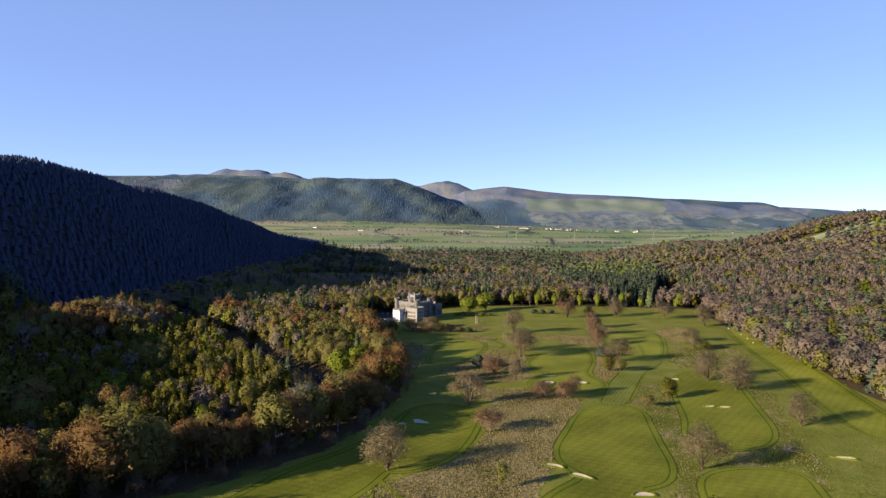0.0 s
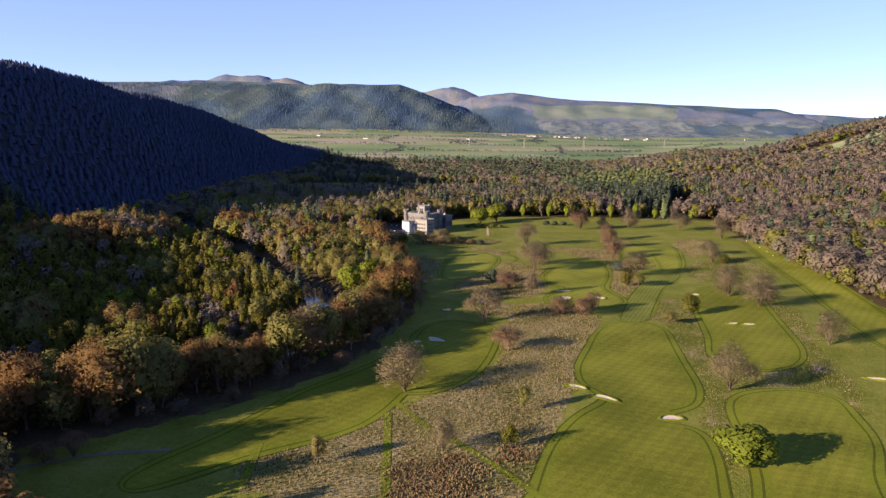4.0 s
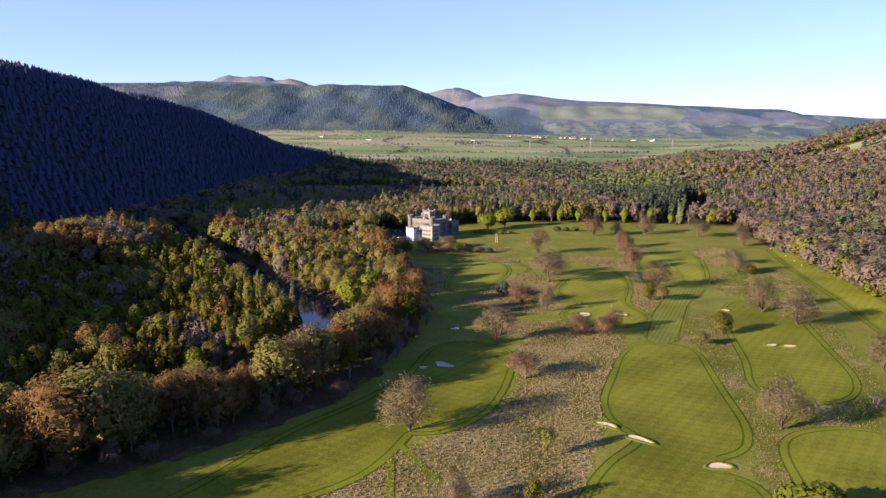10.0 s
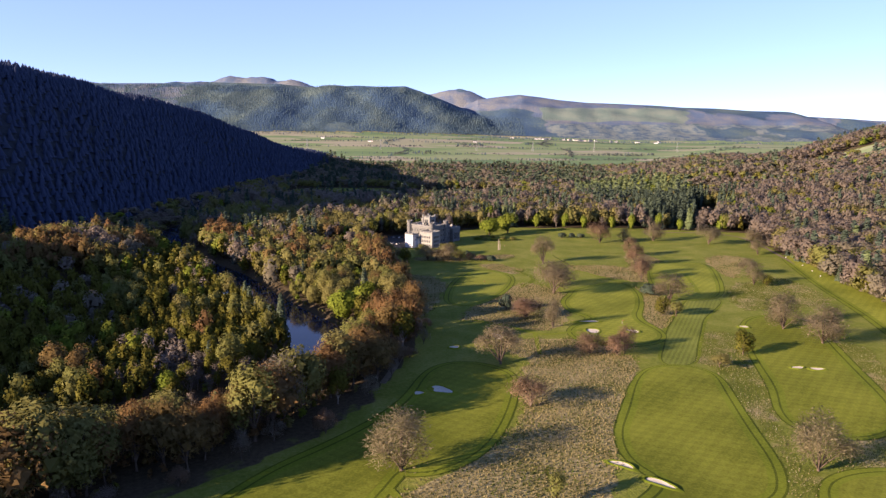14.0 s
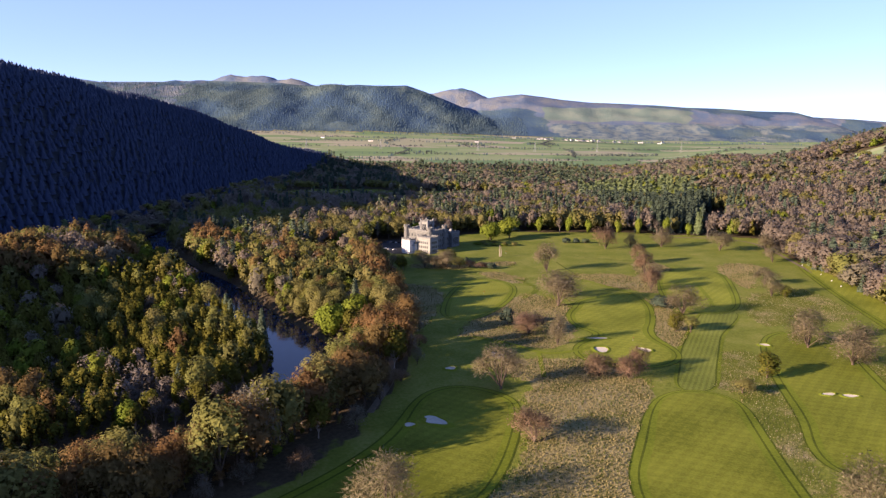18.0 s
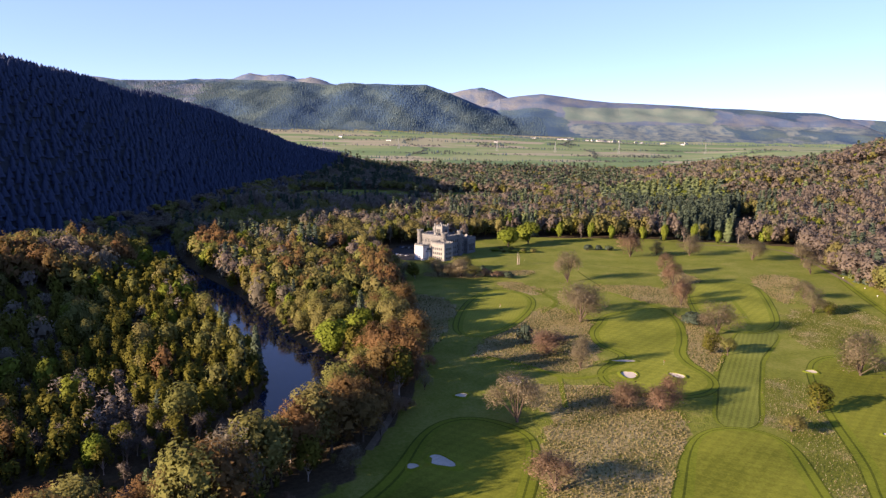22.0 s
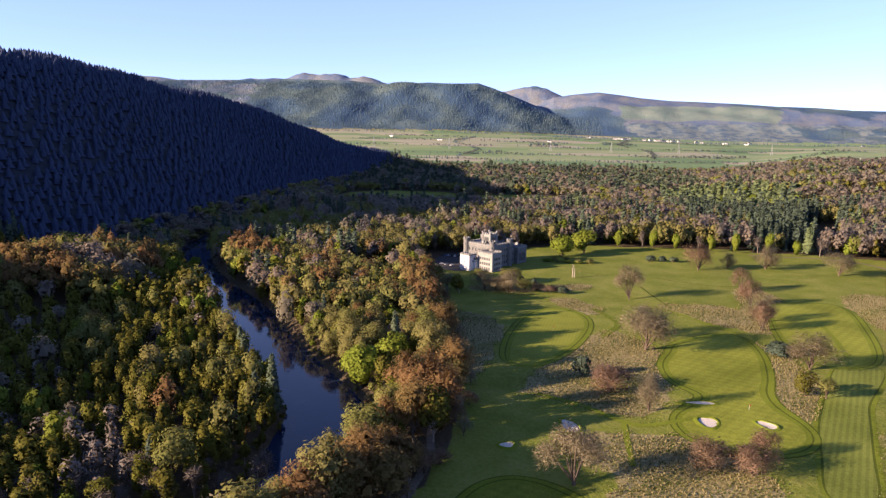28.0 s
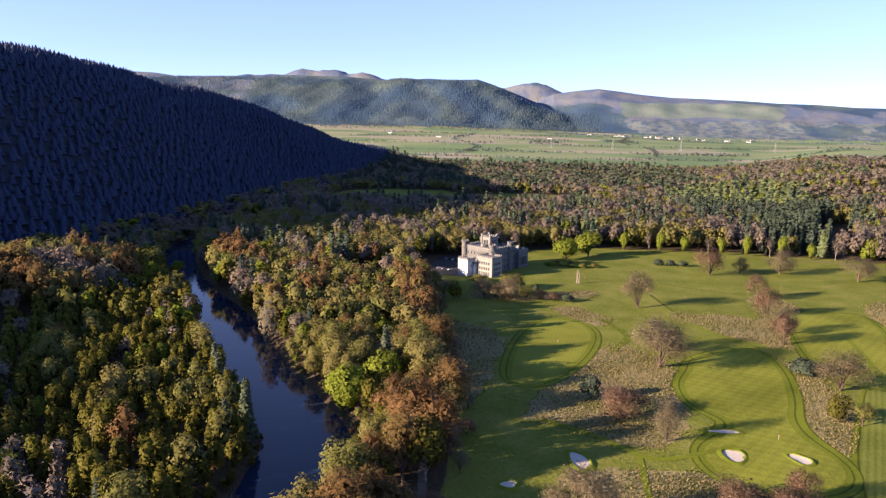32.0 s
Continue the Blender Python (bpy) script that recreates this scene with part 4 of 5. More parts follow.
for kx, ky, kind, dw, de in zip(x, y, kinds, to_water, to_edge):
    h = TREE_HEIGHT[kind] * rng.uniform(0.68, 1.26) * (1.62 if de < 20 and ky < 352 else 1.3 if ky < 400 and kx < -190 else 1.42 if de < 16 and ky < 440 and dw > 20 else 1.22 if de < 15 and dw > 34 else 0.55 if dw < 21 else 0.8 if dw < 27 else 1.0)
    plant(str(kind), kx, ky, h, h * 0.62 * rng.uniform(0.85, 1.2) if kind in ("oak_tree", "beech_tree", "bare_tree") else None, rng.randint(3), rng.uniform(0, 6.28), group="riverside wood")


def wood_stuff(name, x, y, rng, level, label, low=0.75, high=1.22, hazed_needles=None, slim=1.0, fine=1.0, solid=False, twigs=None):
    kinds = mix_at(x, y, rng)
    used = sorted(set(kinds))
    mats, vs, fs, slots, tints, ns = [], [], [], [], [], []
    total = 0
    for kind in used:
        here = np.nonzero(kinds == kind)[0]
        mats.append(hazed_needles if hazed_needles and kind == "spruce_tree" else twigs or KINDS[kind][0])
        for variant in range(3):
            ids = here[variant::3]
            if not len(ids):
                continue
            v, f, soft, trunk = tree_shape(kind, 900 + variant * 7 + sorted(KINDS).index(kind) * 50, level, fine, solid)
            a = rng.uniform(0, math.tau, len(ids))
            s = rng.uniform(low, high, len(ids))
            w = s * slim * rng.uniform(1.15, 1.5, len(ids))
            px = x[ids][:, None] + w[:, None] * (v[None, :, 0] * np.cos(a)[:, None] - v[None, :, 1] * np.sin(a)[:, None])
            py = y[ids][:, None] + w[:, None] * (v[None, :, 0] * np.sin(a)[:, None] + v[None, :, 1] * np.cos(a)[:, None])
            pz = land_far(x[ids], y[ids])[:, None] + s[:, None] * v[None, :, 2]
            vs.append(np.stack([px, py, pz], -1).reshape(-1, 3))
            ca, sa = np.cos(a)[:, None], np.sin(a)[:, None]
            ns.append(np.stack([soft[None, :, 0] * ca - soft[None, :, 1] * sa, soft[None, :, 0] * sa + soft[None, :, 1] * ca,
                                np.broadcast_to(soft[None, :, 2], px.shape)], -1).reshape(-1, 3))
            ff = (f[None] + (np.arange(len(ids)) * len(v))[:, None, None]).reshape(-1, f.shape[1]) + total
            fs.append(ff)
            slots.append(np.full(len(ff), len(mats) - 1))
            stand = 0.5 + 0.28 * ripple(x[ids], y[ids], 210, 61) + 0.18 * ripple(x[ids], y[ids], 80, 62)
            tints.append(np.repeat(np.clip(0.55 * stand + 0.45 * rng.uniform(0, 1, len(ids)), 0.02, 0.98), len(v)))
            total += len(ids) * len(v)
    me = mesh_from(name, np.concatenate(vs), np.concatenate(fs), mats, np.concatenate(slots), normals=np.concatenate(ns))
    me.attributes.new("tint", "FLOAT", "POINT").data.foreach_set("value", np.concatenate(tints).astype(np.float32))
    return tagged(new(name, me), label, "woodland", kind="stuff")


def wood(name, box, gap, seed, level, label, test=None, low=0.75, high=1.22, hazed_needles=None, slim=1.0, fine=1.0, solid=False):
    x, y, rng = scatter(*box, gap, seed)
    keep = wooded(x, y)
    if test is not None:
        keep &= test(x, y)
    return wood_stuff(name, x[keep], y[keep], rng, level, label, low, high, hazed_needles, slim, fine, solid)


def in_sight(x, y):
    return x < 60 + 0.68 * y


def hill_front(x, y):
    return x > np.interp(y, RIDGE_Y, RIDGE_X) - 22



wood_stuff("river_bank_woodland", inner_x, inner_y, np.random.RandomState(39), 1, "birch and oak wood along the river bank", 0.7, 1.2, None, 0.66, 1.35)
wood("river_bend_woodland", (-480, -240, 300, 800), 9.3, 41, 1, "mixed birch and oak wood inside the river bend", None, 0.7, 1.15, None, 0.70, 0.62)
wood("near_corner_woodland", (-330, -60, 110, 252), 9.0, 40, 1, "brown and olive wood at the near corner of the course", None, 1.0, 1.35, None, 0.95, 0.9)
wood("castle_woodland", (-330, 30, 640, 1060), 9.0, 42, 1, "mixed spring wood round the castle", lambda x, y: (y > 640), 1.0, 1.45, None, 0.66, 0.5)
wood("right_bank_woodland", (285, 640, 380, 930), 12.6, 43, 1, "pinkish-brown leafless wood beside the golf course", in_sight, 1.0, 1.45, None, 1.02, 1.05)
wood("far_side_woodland", (-330, 640, 930, 1240), 9.6, 44, 1, "mixed wood and conifers behind the golf course", lambda x, y: ~((x < 30) & (y < 1060)), 1.1, 1.6, None, 0.64, 0.34, True)
wood("hillside_woodland", (640, 1250, 500, 2000), 12.5, 45, 2, "wooded rise with larch and leafless trees", in_sight, 0.8, 1.2, None, 1.02, 0.5, True)
wood("valley_woodland", (-330, 640, 1240, 2090), 13.5, 46, 2, "dark plantation and mixed wood on the valley floor", None, 0.7, 1.15, None, 1.02, 0.5, True)
wood("dark_hill_forest", (-1000, -330, 380, 2280), 9.0, 47, 3, "shaded conifer forest on the steep hill", lambda x, y: hill_front(x, y) & ((x < -480) | (y > 800)), 0.40, 0.58, M_SHADE_FIR, 1.95, 1.4)

wood("undergrowth", (-240, 0, 250, 640), 8.0, 48, 2, "low brown undergrowth beneath the riverside trees", None, 0.16, 0.34, None, 1.0, 0.5)

# ---- single trees on the course ----
BARE = [(-15, 356, 21, 20), (136, 359, 21, 17), (219, 511, 23, 20), (161, 607, 19, 19), (29, 471, 21, 19), (220, 427, 19, 14), (2, 297, 13, 9),
        (89, 747, 25, 17), (230, 882, 21, 19), (67, 541, 17, 9), (283, 860, 19, 22), (210, 540, 22, 19), (246, 664, 17, 13)]
BARE_MORE = [(80, 628, 24, 25), (84, 652, 19, 14), (170, 700, 16, 11), (258, 702, 14, 12), (196, 880, 14, 12), (330, 860, 17, 16), (310, 800, 15, 13)]
OAKS = [(37, 334, 12, 6), (2, 786, 13, 19), (-43, 288, 11, 7), (143, 469, 8, 11), (152, 566, 11, 10), (-24, 793, 10, 14), (-20, 548, 18, 14), (-150, 314, 19, 15), (-137, 324, 20, 16), (-124, 334, 18, 13)]
COPPER = [(53, 563, 12, 20), (160, 678, 18, 12), (172, 740, 19, 13), (180, 786, 18, 13), (166, 864, 22, 21), (38, 415, 13, 16), (80, 490, 11, 16), (94, 486, 11, 14), (102, 497, 13, 9),
          (-17, 515, 9, 8), (-24, 470, 10, 9), (-48, 386, 9, 8), (-141, 286, 8, 7), (-133, 291, 10, 8)]
rng = np.random.RandomState(5)
for kind, rows_, label in (("parkland_tree", BARE + BARE_MORE, "solitary leafless parkland tree on the golf course"), ("oak_tree", OAKS, "solitary olive-budded tree on the golf course"),
                           ("copper_tree", COPPER, "solitary copper-budded tree on the golf course")):
    for k, (tx, ty, th, tw) in enumerate(rows_):
        plant(kind, tx, ty, th * (1.0 if kind == "oak_tree" else 1.16), tw * (1.32 if kind == "parkland_tree" else 1.25 if kind == "copper_tree" else 1.0), k % 3, rng.uniform(0, 6.28), label, "parkland trees")
for k in range(22):
    s = k / 21
    ex, ey = np.interp(0.28 + 0.42 * s, np.linspace(0, 1, len(COURSE_EDGE)), COURSE_EDGE[:, 0]), np.interp(0.28 + 0.42 * s, np.linspace(0, 1, len(COURSE_EDGE)), COURSE_EDGE[:, 1])
    plant("bare_tree" if k % 3 else "copper_tree", ex + 3 + 3 * math.sin(k * 2.1), ey - 1 + 3 * math.cos(k * 1.3), 10 + 3.5 * math.sin(k * 1.9), 8 + 2 * math.cos(k * 2.7), k % 3, k * 0.7,
          "small leafless tree at the edge of the riverside wood", "trees at the wood's edge")
# trees that stand out of the woods
for kind, rows_, label in (("spruce_tree", [(-308, 762, 30, 8), (-97, 517, 27, 9), (-101, 507, 22, 8), (-128, 560, 20, 8), (-133, 568, 22, 8), (-118, 455, 17, 7)], "tall dark spruce on the river bank"),
                           ("green_tree", [(-66, 553, 23, 19), (-54, 572, 22, 18), (-268, 792, 15, 11)], "bright green broad tree among budding woods"),
                           ("larch_tree", [(-96, 398, 17, 7)], "young bright green larch among bare trees")):
    for k, (tx, ty, th, tw) in enumerate(rows_):
        plant(kind, tx, ty, th, tw, k % 3, k * 1.7, label, "landmark trees")
for k in range(16):
    plant("grey_tree", -150 + 4.6 * k + 7 * math.sin(k * 2.3), 424 + 2.2 * k + 9 * math.cos(k * 1.7), 13 + 3 * math.sin(k), 8, k % 3, k * 0.9, "bare tree with pale grey upright twigs", "grey trees by the river")
for k, (tx, ty, th, tw) in enumerate(((164, 490, 15, 13), (144, 569, 13, 11), (28, 300, 11, 7), (255, 660, 10, 9))):
    plant("golden_tree", tx, ty, th, tw, k % 3, k * 1.3, "solitary golden-budded tree on the golf course", "parkland trees")
plant("green_tree", 112, 287, 16, 21, 0, 0.4, "wide round tree in bright yellow-green leaf", "parkland trees")
plant("green_tree", 49, 906, 23, 23, 1, 1.4, "round bright green tree by the castle lawn", "parkland trees")
plant("green_tree", 72, 930, 25, 24, 2, 2.4, "olive-green tree by the castle lawn", "parkland trees")
for k, (tx, ty, th, tw) in enumerate([(41, 579, 12, 9), (153, 628, 9, 14), (131, 899, 7, 9), (142, 900, 6, 8), (152, 897, 6, 9), (10, 788, 6, 5), (20, 785, 5, 5)]):
    plant("evergreen_shrub", tx, ty, th, tw, k % 3, k * 1.3, "low dark rounded evergreen on the golf course", "evergreens on the course")
for k in range(11):
    ux, uy = 112 + k * 19 + 5 * math.sin(k * 2.1), 972 - k * 1.5 + 4 * math.cos(k * 1.7)
    if k % 3 == 1:
        plant("grey_tree", ux, uy, 19 + 2 * math.sin(k * 1.3), 9, k % 3, k, "slender bare tree with whitish upright twigs", "row of upright trees")
    else:
        plant("green_tree", ux, uy, 20 + 3 * math.sin(k * 3.3), 8.5, k % 3, k, "narrow upright tree in light green leaf", "row of upright trees")


# ---- bunkers ----
def bunker(x, y, length, width, turn, seed):
    """A sand hollow with a raised turf lip on its far side."""
    r = np.random.RandomState(seed)
    ob = new("bunker")
    ob.matrix_world = pose(x, y, float(land(x, y)) + 0.16, 0, 0, turn)
    n, rings = 28, 6
    a = np.linspace(0, math.tau, n, endpoint=False)
    wob = 1 + 0.12 * np.sin(2 * a + r.uniform(0, 6)) + 0.1 * np.sin(3 * a + r.uniform(0, 6))
    px, py = np.cos(a) * wob * length / 2, np.sin(a) * wob * width / 2
    v = [(0, 0, 0.02)]
    for k in range(1, rings + 1):
        s = k / rings
        for i in range(n):
            v.append((px[i] * s, py[i] * s, 0.03 + 0.22 * s ** 3 * max(0.0, math.sin(a[i])) ** 0.7))
    quads = [(1 + k * n + i, 1 + (k + 1) * n + i, 1 + (k + 1) * n + (i + 1) % n, 1 + k * n + (i + 1) % n) for k in range(rings - 1) for i in range(n)]
    tris = [(0, 1 + i, 1 + (i + 1) % n) for i in range(n)]
    part("sand", mesh_from("sand", v, [tris, quads], [M_SAND], smooth=True), ob)
    lip = []
    for s, z in ((0.97, 0.0), (1.02, 0.40), (1.14, 0.38), (1.55, -0.25)):
        for i in range(n):
            top = 0.25 * max(0.0, math.sin(a[i])) ** 0.7
            lip.append((px[i] * s, py[i] * s, z * (1.0 + 0.25 * math.sin(3 * a[i] + seed)) + (top + 0.02) * (1.0 if s < 1.3 else 0.0)))
    lq = [(k * n + i, (k + 1) * n + i, (k + 1) * n + (i + 1) % n, k * n + (i + 1) % n) for k in range(3) for i in range(n)]
    part("lip", mesh_from("lip", lip, np.array(lq), [M_FRINGE], smooth=True), ob, "rounded turf lip")
    return tagged(ob, "pale sand bunker with a turf lip", "bunker", "golf bunkers")


for k, (bx, by_, bl, bw, bt) in enumerate([(-2, 433, 11, 7, -35), (-12, 428, 5, 3.4, 0), (65, 361, 9, 3.2, -40), (75, 348, 11, 3.2, -35), (98, 327, 8, 4.4, 5), (183, 468, 6, 3.4, 10),
                                           (192, 466, 7, 3.6, -5), (187, 543, 6, 4, 0), (90, 531, 7, 10, 0), (114, 531, 8, 6, -50), (5, 498, 6, 4, 0), (31, 519, 6, 13, 20),
                                           (92, 552, 13, 3.4, 0), (-69, 254, 14, 5, -20), (213, 372, 9, 3, -20)]):
    bunker(bx, by_, bl * 1.0, bw * 1.08, bt, 60 + k)


# ---- castle ----
def box_bm(bm, x0, x1, y0, y1, z0, z1):
    vs = [bm.verts.new(p) for p in ((x0, y0, z0), (x1, y0, z0), (x1, y1, z0), (x0, y1, z0), (x0, y0, z1), (x1, y0, z1), (x1, y1, z1), (x0, y1, z1))]
    for f in ((3, 2, 1, 0), (4, 5, 6, 7), (0, 1, 5, 4), (1, 2, 6, 5), (2, 3, 7, 6), (3, 0, 4, 7)):
        bm.faces.new([vs[i] for i in f])


def done(bm, name, mat, bevel=0.0):
    if bevel:
        bmesh.ops.bevel(bm, geom=bm.edges[:], offset=bevel, segments=1, affect="EDGES")
    me = bpy.data.meshes.new(name)
    bm.to_mesh(me)
    bm.free()
    me.materials.append(mat)
    return me


def box_mesh(name, size, mat, bevel=0.05):
    bm = bmesh.new()
    box_bm(bm, -size[0] / 2, size[0] / 2, -size[1] / 2, size[1] / 2, 0, size[2])
    return done(bm, name, mat, bevel)


MERLON = box_mesh("merlon", (1.1, 0.6, 1.0), M_STONE_TRIM, 0.06)


def window_meshes(w, h):
    """A stone surround, its sill and a dark glazed pane, facing -y."""
    bm = bmesh.new()
    box_bm(bm, -w / 2 - 0.18, -w / 2, -0.14, 0.3, 0, h)
    box_bm(bm, w / 2, w / 2 + 0.18, -0.14, 0.3, 0, h)
    box_bm(bm, -w / 2 - 0.18, w / 2 + 0.18, -0.14, 0.3, h, h + 0.22)
    box_bm(bm, -0.05, 0.05, -0.06, 0.1, 0, h)
    box_bm(bm, -w / 2, w / 2, -0.06, 0.1, h * 0.5 - 0.04, h * 0.5 + 0.04)
    frame_ = done(bm, "window_frame", M_STONE_TRIM)
    bm = bmesh.new()
    box_bm(bm, -w / 2 - 0.25, w / 2 + 0.25, -0.26, 0.2, -0.2, 0)
    sill = done(bm, "window_sill", M_STONE_TRIM)
    bm = bmesh.new()
    box_bm(bm, -w / 2, w / 2, -0.035, 0.05, 0, h)
    return frame_, sill, done(bm, "pane", M_GLASS)


WINDOWS = {k: window_meshes(*k) for k in ((1.2, 1.9), (1.3, 2.6), (1.7, 4.6), (0.8, 1.2), (1.0, 6.5))}


def add_window(parent, x, y, z, turn, size):
    w = new("window")
    w.parent = parent
    w.matrix_local = pose(x, y, z, 0, 0, turn)
    for name, data in zip(("window_frame", "window_sill", "pane"), WINDOWS[size]):
        part(name, data, w)


def wall_row(parent, a, b, z, count, size, inset=2.2):
    """A row of windows along the wall from a to b, seen from its right-hand side."""
    a, b = Vector(a), Vector(b)
    d = (b - a).normalized()
    turn = math.degrees(math.atan2(d.y, d.x))
    span = (b - a).length - 2 * inset
    for k in range(count):
        p = a + d * (inset + span * (k + 0.5) / count)
        add_window(parent, p.x, p.y, z, turn, size)


def battlement(parent, a, b, z, gap=2.0):
    a, b = Vector(a), Vector(b)
    d = (b - a).normalized()
    n = max(2, int((b - a).length / gap))
    for k in range(n):
        p = a + (b - a) * (k + 0.5) / n
        m_ = part("merlon", MERLON, parent)
        m_.matrix_local = pose(p.x, p.y, z, 0, 0, math.degrees(math.atan2(d.y, d.x)))


def stone_block(parent, name, x0, x1, y0, y1, h, storeys, counts, size=(1.2, 1.9), mat=None, roof=True, base=-1.0):
    """A battlemented block with string courses and rows of windows on its sides: front (-x), side (-y), far side (+y), back (+x)."""
    mat = mat or M_STONE
    bm = bmesh.new()
    box_bm(bm, x0, x1, y0, y1, base, h)
    body = part(name, done(bm, name, mat, 0.08), parent)
    for z in (0.9, h - 1.3):
        bm = bmesh.new()
        box_bm(bm, x0 - 0.16, x1 + 0.16, y0 - 0.16, y1 + 0.16, z, z + 0.32)
        part("string_course", done(bm, "string_course", M_STONE_TRIM), body)
    bm = bmesh.new()
    t = 0.6
    for a in ((x0 - 0.2, x1 + 0.2, y0 - 0.2, y0 + t), (x0 - 0.2, x1 + 0.2, y1 - t, y1 + 0.2), (x0 - 0.2, x0 + t, y0 + t, y1 - t), (x1 - t, x1 + 0.2, y0 + t, y1 - t)):
        box_bm(bm, *a, h + 0.002, h + 0.9)
    part("parapet", done(bm, "parapet", M_STONE_TRIM), body)
    z = h + 0.9
    for a, b in (((x0 + 0.1, y1), (x0 + 0.1, y0)), ((x0, y0 + 0.1), (x1, y0 + 0.1)), ((x1 - 0.1, y0), (x1 - 0.1, y1)), ((x1, y1 - 0.1), (x0, y1 - 0.1))):
        battlement(body, (*a, 0), (*b, 0), z)
    if roof:
        bm = bmesh.new()
        box_bm(bm, x0 + 0.8, x1 - 0.8, y0 + 0.8, y1 - 0.8, h + 0.01, h + 0.4)
        v0 = [bm.verts.new(p) for p in ((x0 + 1.2, y0 + 1.2, h + 0.41), (x1 - 1.2, y0 + 1.2, h + 0.41), (x1 - 1.2, y1 - 1.2, h + 0.41), (x0 + 1.2, y1 - 1.2, h + 0.41))]
        mx = (x0 + x1) / 2
        r0, r1 = bm.verts.new((mx, y0 + 3.5, h + 1.5)), bm.verts.new((mx, y1 - 3.5, h + 1.5))
        for f in ((v0[0], v0[1], r0), (v0[1], v0[2], r1, r0), (v0[2], v0[3], r1), (v0[3], v0[0], r0, r1)):
            bm.faces.new(f)
        part("roof", done(bm, "roof", M_LEAD), body, "grey lead and slate roof")
    for row, z in enumerate(storeys):
        for n, a, b in ((counts[0], (x0, y1), (x0, y0)), (counts[1], (x0, y0), (x1, y0)), (counts[2], (x1, y1), (x0, y1)), (counts[3], (x1, y0), (x1, y1))):
            if n:
                wall_row(body, (*a, 0), (*b, 0), z, n, size)
    return body


def round_tower(parent, x, y, r, h, base=-1.0, bands=(0.35, 0.62, 0.9)):
    n = 20
    a = np.linspace(0, math.tau, n, endpoint=False)
    prof = [(r * 1.06, base), (r * 1.06, 1.0), (r, 1.2)]
    for b in bands:
        prof += [(r, h * b - 0.2), (r * 1.06, h * b - 0.1), (r * 1.06, h * b + 0.1), (r, h * b + 0.2)]
    prof += [(r, h - 1.4), (r * 1.14, h - 0.9), (r * 1.14, h), (r * 0.9, h), (r * 0.9, h - 0.5), (0.02, h - 0.4)]
    v = [(x + math.cos(t) * pr, y + math.sin(t) * pr, pz) for pr, pz in prof for t in a]
    f = [(k * n + i, k * n + (i + 1) % n, (k + 1) * n + (i + 1) % n, (k + 1) * n + i) for k in range(len(prof) - 1) for i in range(n)]
    body = part("round_tower", mesh_from("round_tower", v, np.array(f), [M_STONE_HALF_SHADE], smooth=False), parent)
    for k in range(8):
        t = math.tau * k / 8
        m_ = part("merlon", MERLON, body)
        m_.matrix_local = pose(x + math.cos(t) * r * 1.03, y + math.sin(t) * r * 1.03, h, 0, 0, math.degrees(t) + 90)
    for b in (0.22, 0.48, 0.76):
        for t in (150, 205, 260, 315):
            t = radians(t)
            add_window(body, x + math.cos(t) * (r + 0.0), y + math.sin(t) * (r + 0.0), h * b, math.degrees(t) + 90, (0.8, 1.2))
    return body


# castle stone darkened part way, standing in for shade on main block and towers
M_STONE_HALF_SHADE = plain_material("half_shade_stone", (0.118, 0.120, 0.118), (0.215, 0.216, 0.210), 0.22, 0.9, 0.4, 0.08)
castle = tagged(new("castle"), "battlemented pale stone castle with round corner towers", "castle")
castle.matrix_world = pose(-15.0, 821.0, float(land(-15.0, 821.0)), 0, 0, 52.3) @ Matrix.Diagonal((1.0, 1.0, 1.07, 1.0))
stone_block(castle, "front_pavilion", 0, 13, 0, 16.5, 14.2, (1.4, 5.2, 9.2), (5, 4, 0, 0))
stone_block(castle, "main_block", 13.02, 37, 11, 42, 18.0, (2.0, 7.2, 12.4), (7, 6, 5, 6), (1.3, 2.6), M_STONE_HALF_SHADE)
for tx, ty in ((13.2, 11.2), (13.2, 41.8), (36.8, 11.2), (36.8, 41.8)):
    round_tower(castle, tx, ty, 2.7, 22.0)
stone_block(castle, "central_tower", 20.5, 29.5, 20, 29, 25.6, (19.4,), (3, 3, 3, 3), (1.7, 4.6), base=17.5)
for tx, ty in ((20.5, 20), (20.5, 29), (29.5, 20), (29.5, 29)):
    bm = bmesh.new()
    bmesh.ops.create_cone(bm, cap_ends=True, segments=8, radius1=0.95, radius2=0.85, depth=10.0, matrix=Matrix.Translation((tx, ty, 23.0)))
    bmesh.ops.create_cone(bm, cap_ends=True, segments=8, radius1=1.15, radius2=0.7, depth=0.9, matrix=Matrix.Translation((tx, ty, 28.4)))
    part("pinnacle", done(bm, "pinnacle", M_STONE_TRIM), castle)
stone_block(castle, "link_block", 37.02, 48, 14, 27, 11.5, (2.0, 7.0), (0, 4, 4, 0), (1.3, 2.6), M_STONE_SHADE)
stone_block(castle, "east_wing", 48.02, 61, 10, 28, 13.0, (2.2,), (4, 5, 5, 5), (1.0, 6.5), M_STONE_SHADE)
for k in range(7):
    c = part("chimney", box_mesh("chimney", (1.4, 2.4, 3.2), M_STONE_TRIM, 0.06), castle)
    c.matrix_local = pose((16.5, 33.5, 33.5, 41, 45, 52, 58)[k], (25, 16, 36, 20, 20, 19, 19)[k], (18.1, 18.1, 18.1, 11.6, 11.6, 13.1, 13.1)[k])
sheeted = stone_block(castle, "sheeted_wing", -9, 0.5, 18.5, 29, 12.0, (6.5,), (1, 1, 0, 0), (0.8, 1.2), M_SHEET)
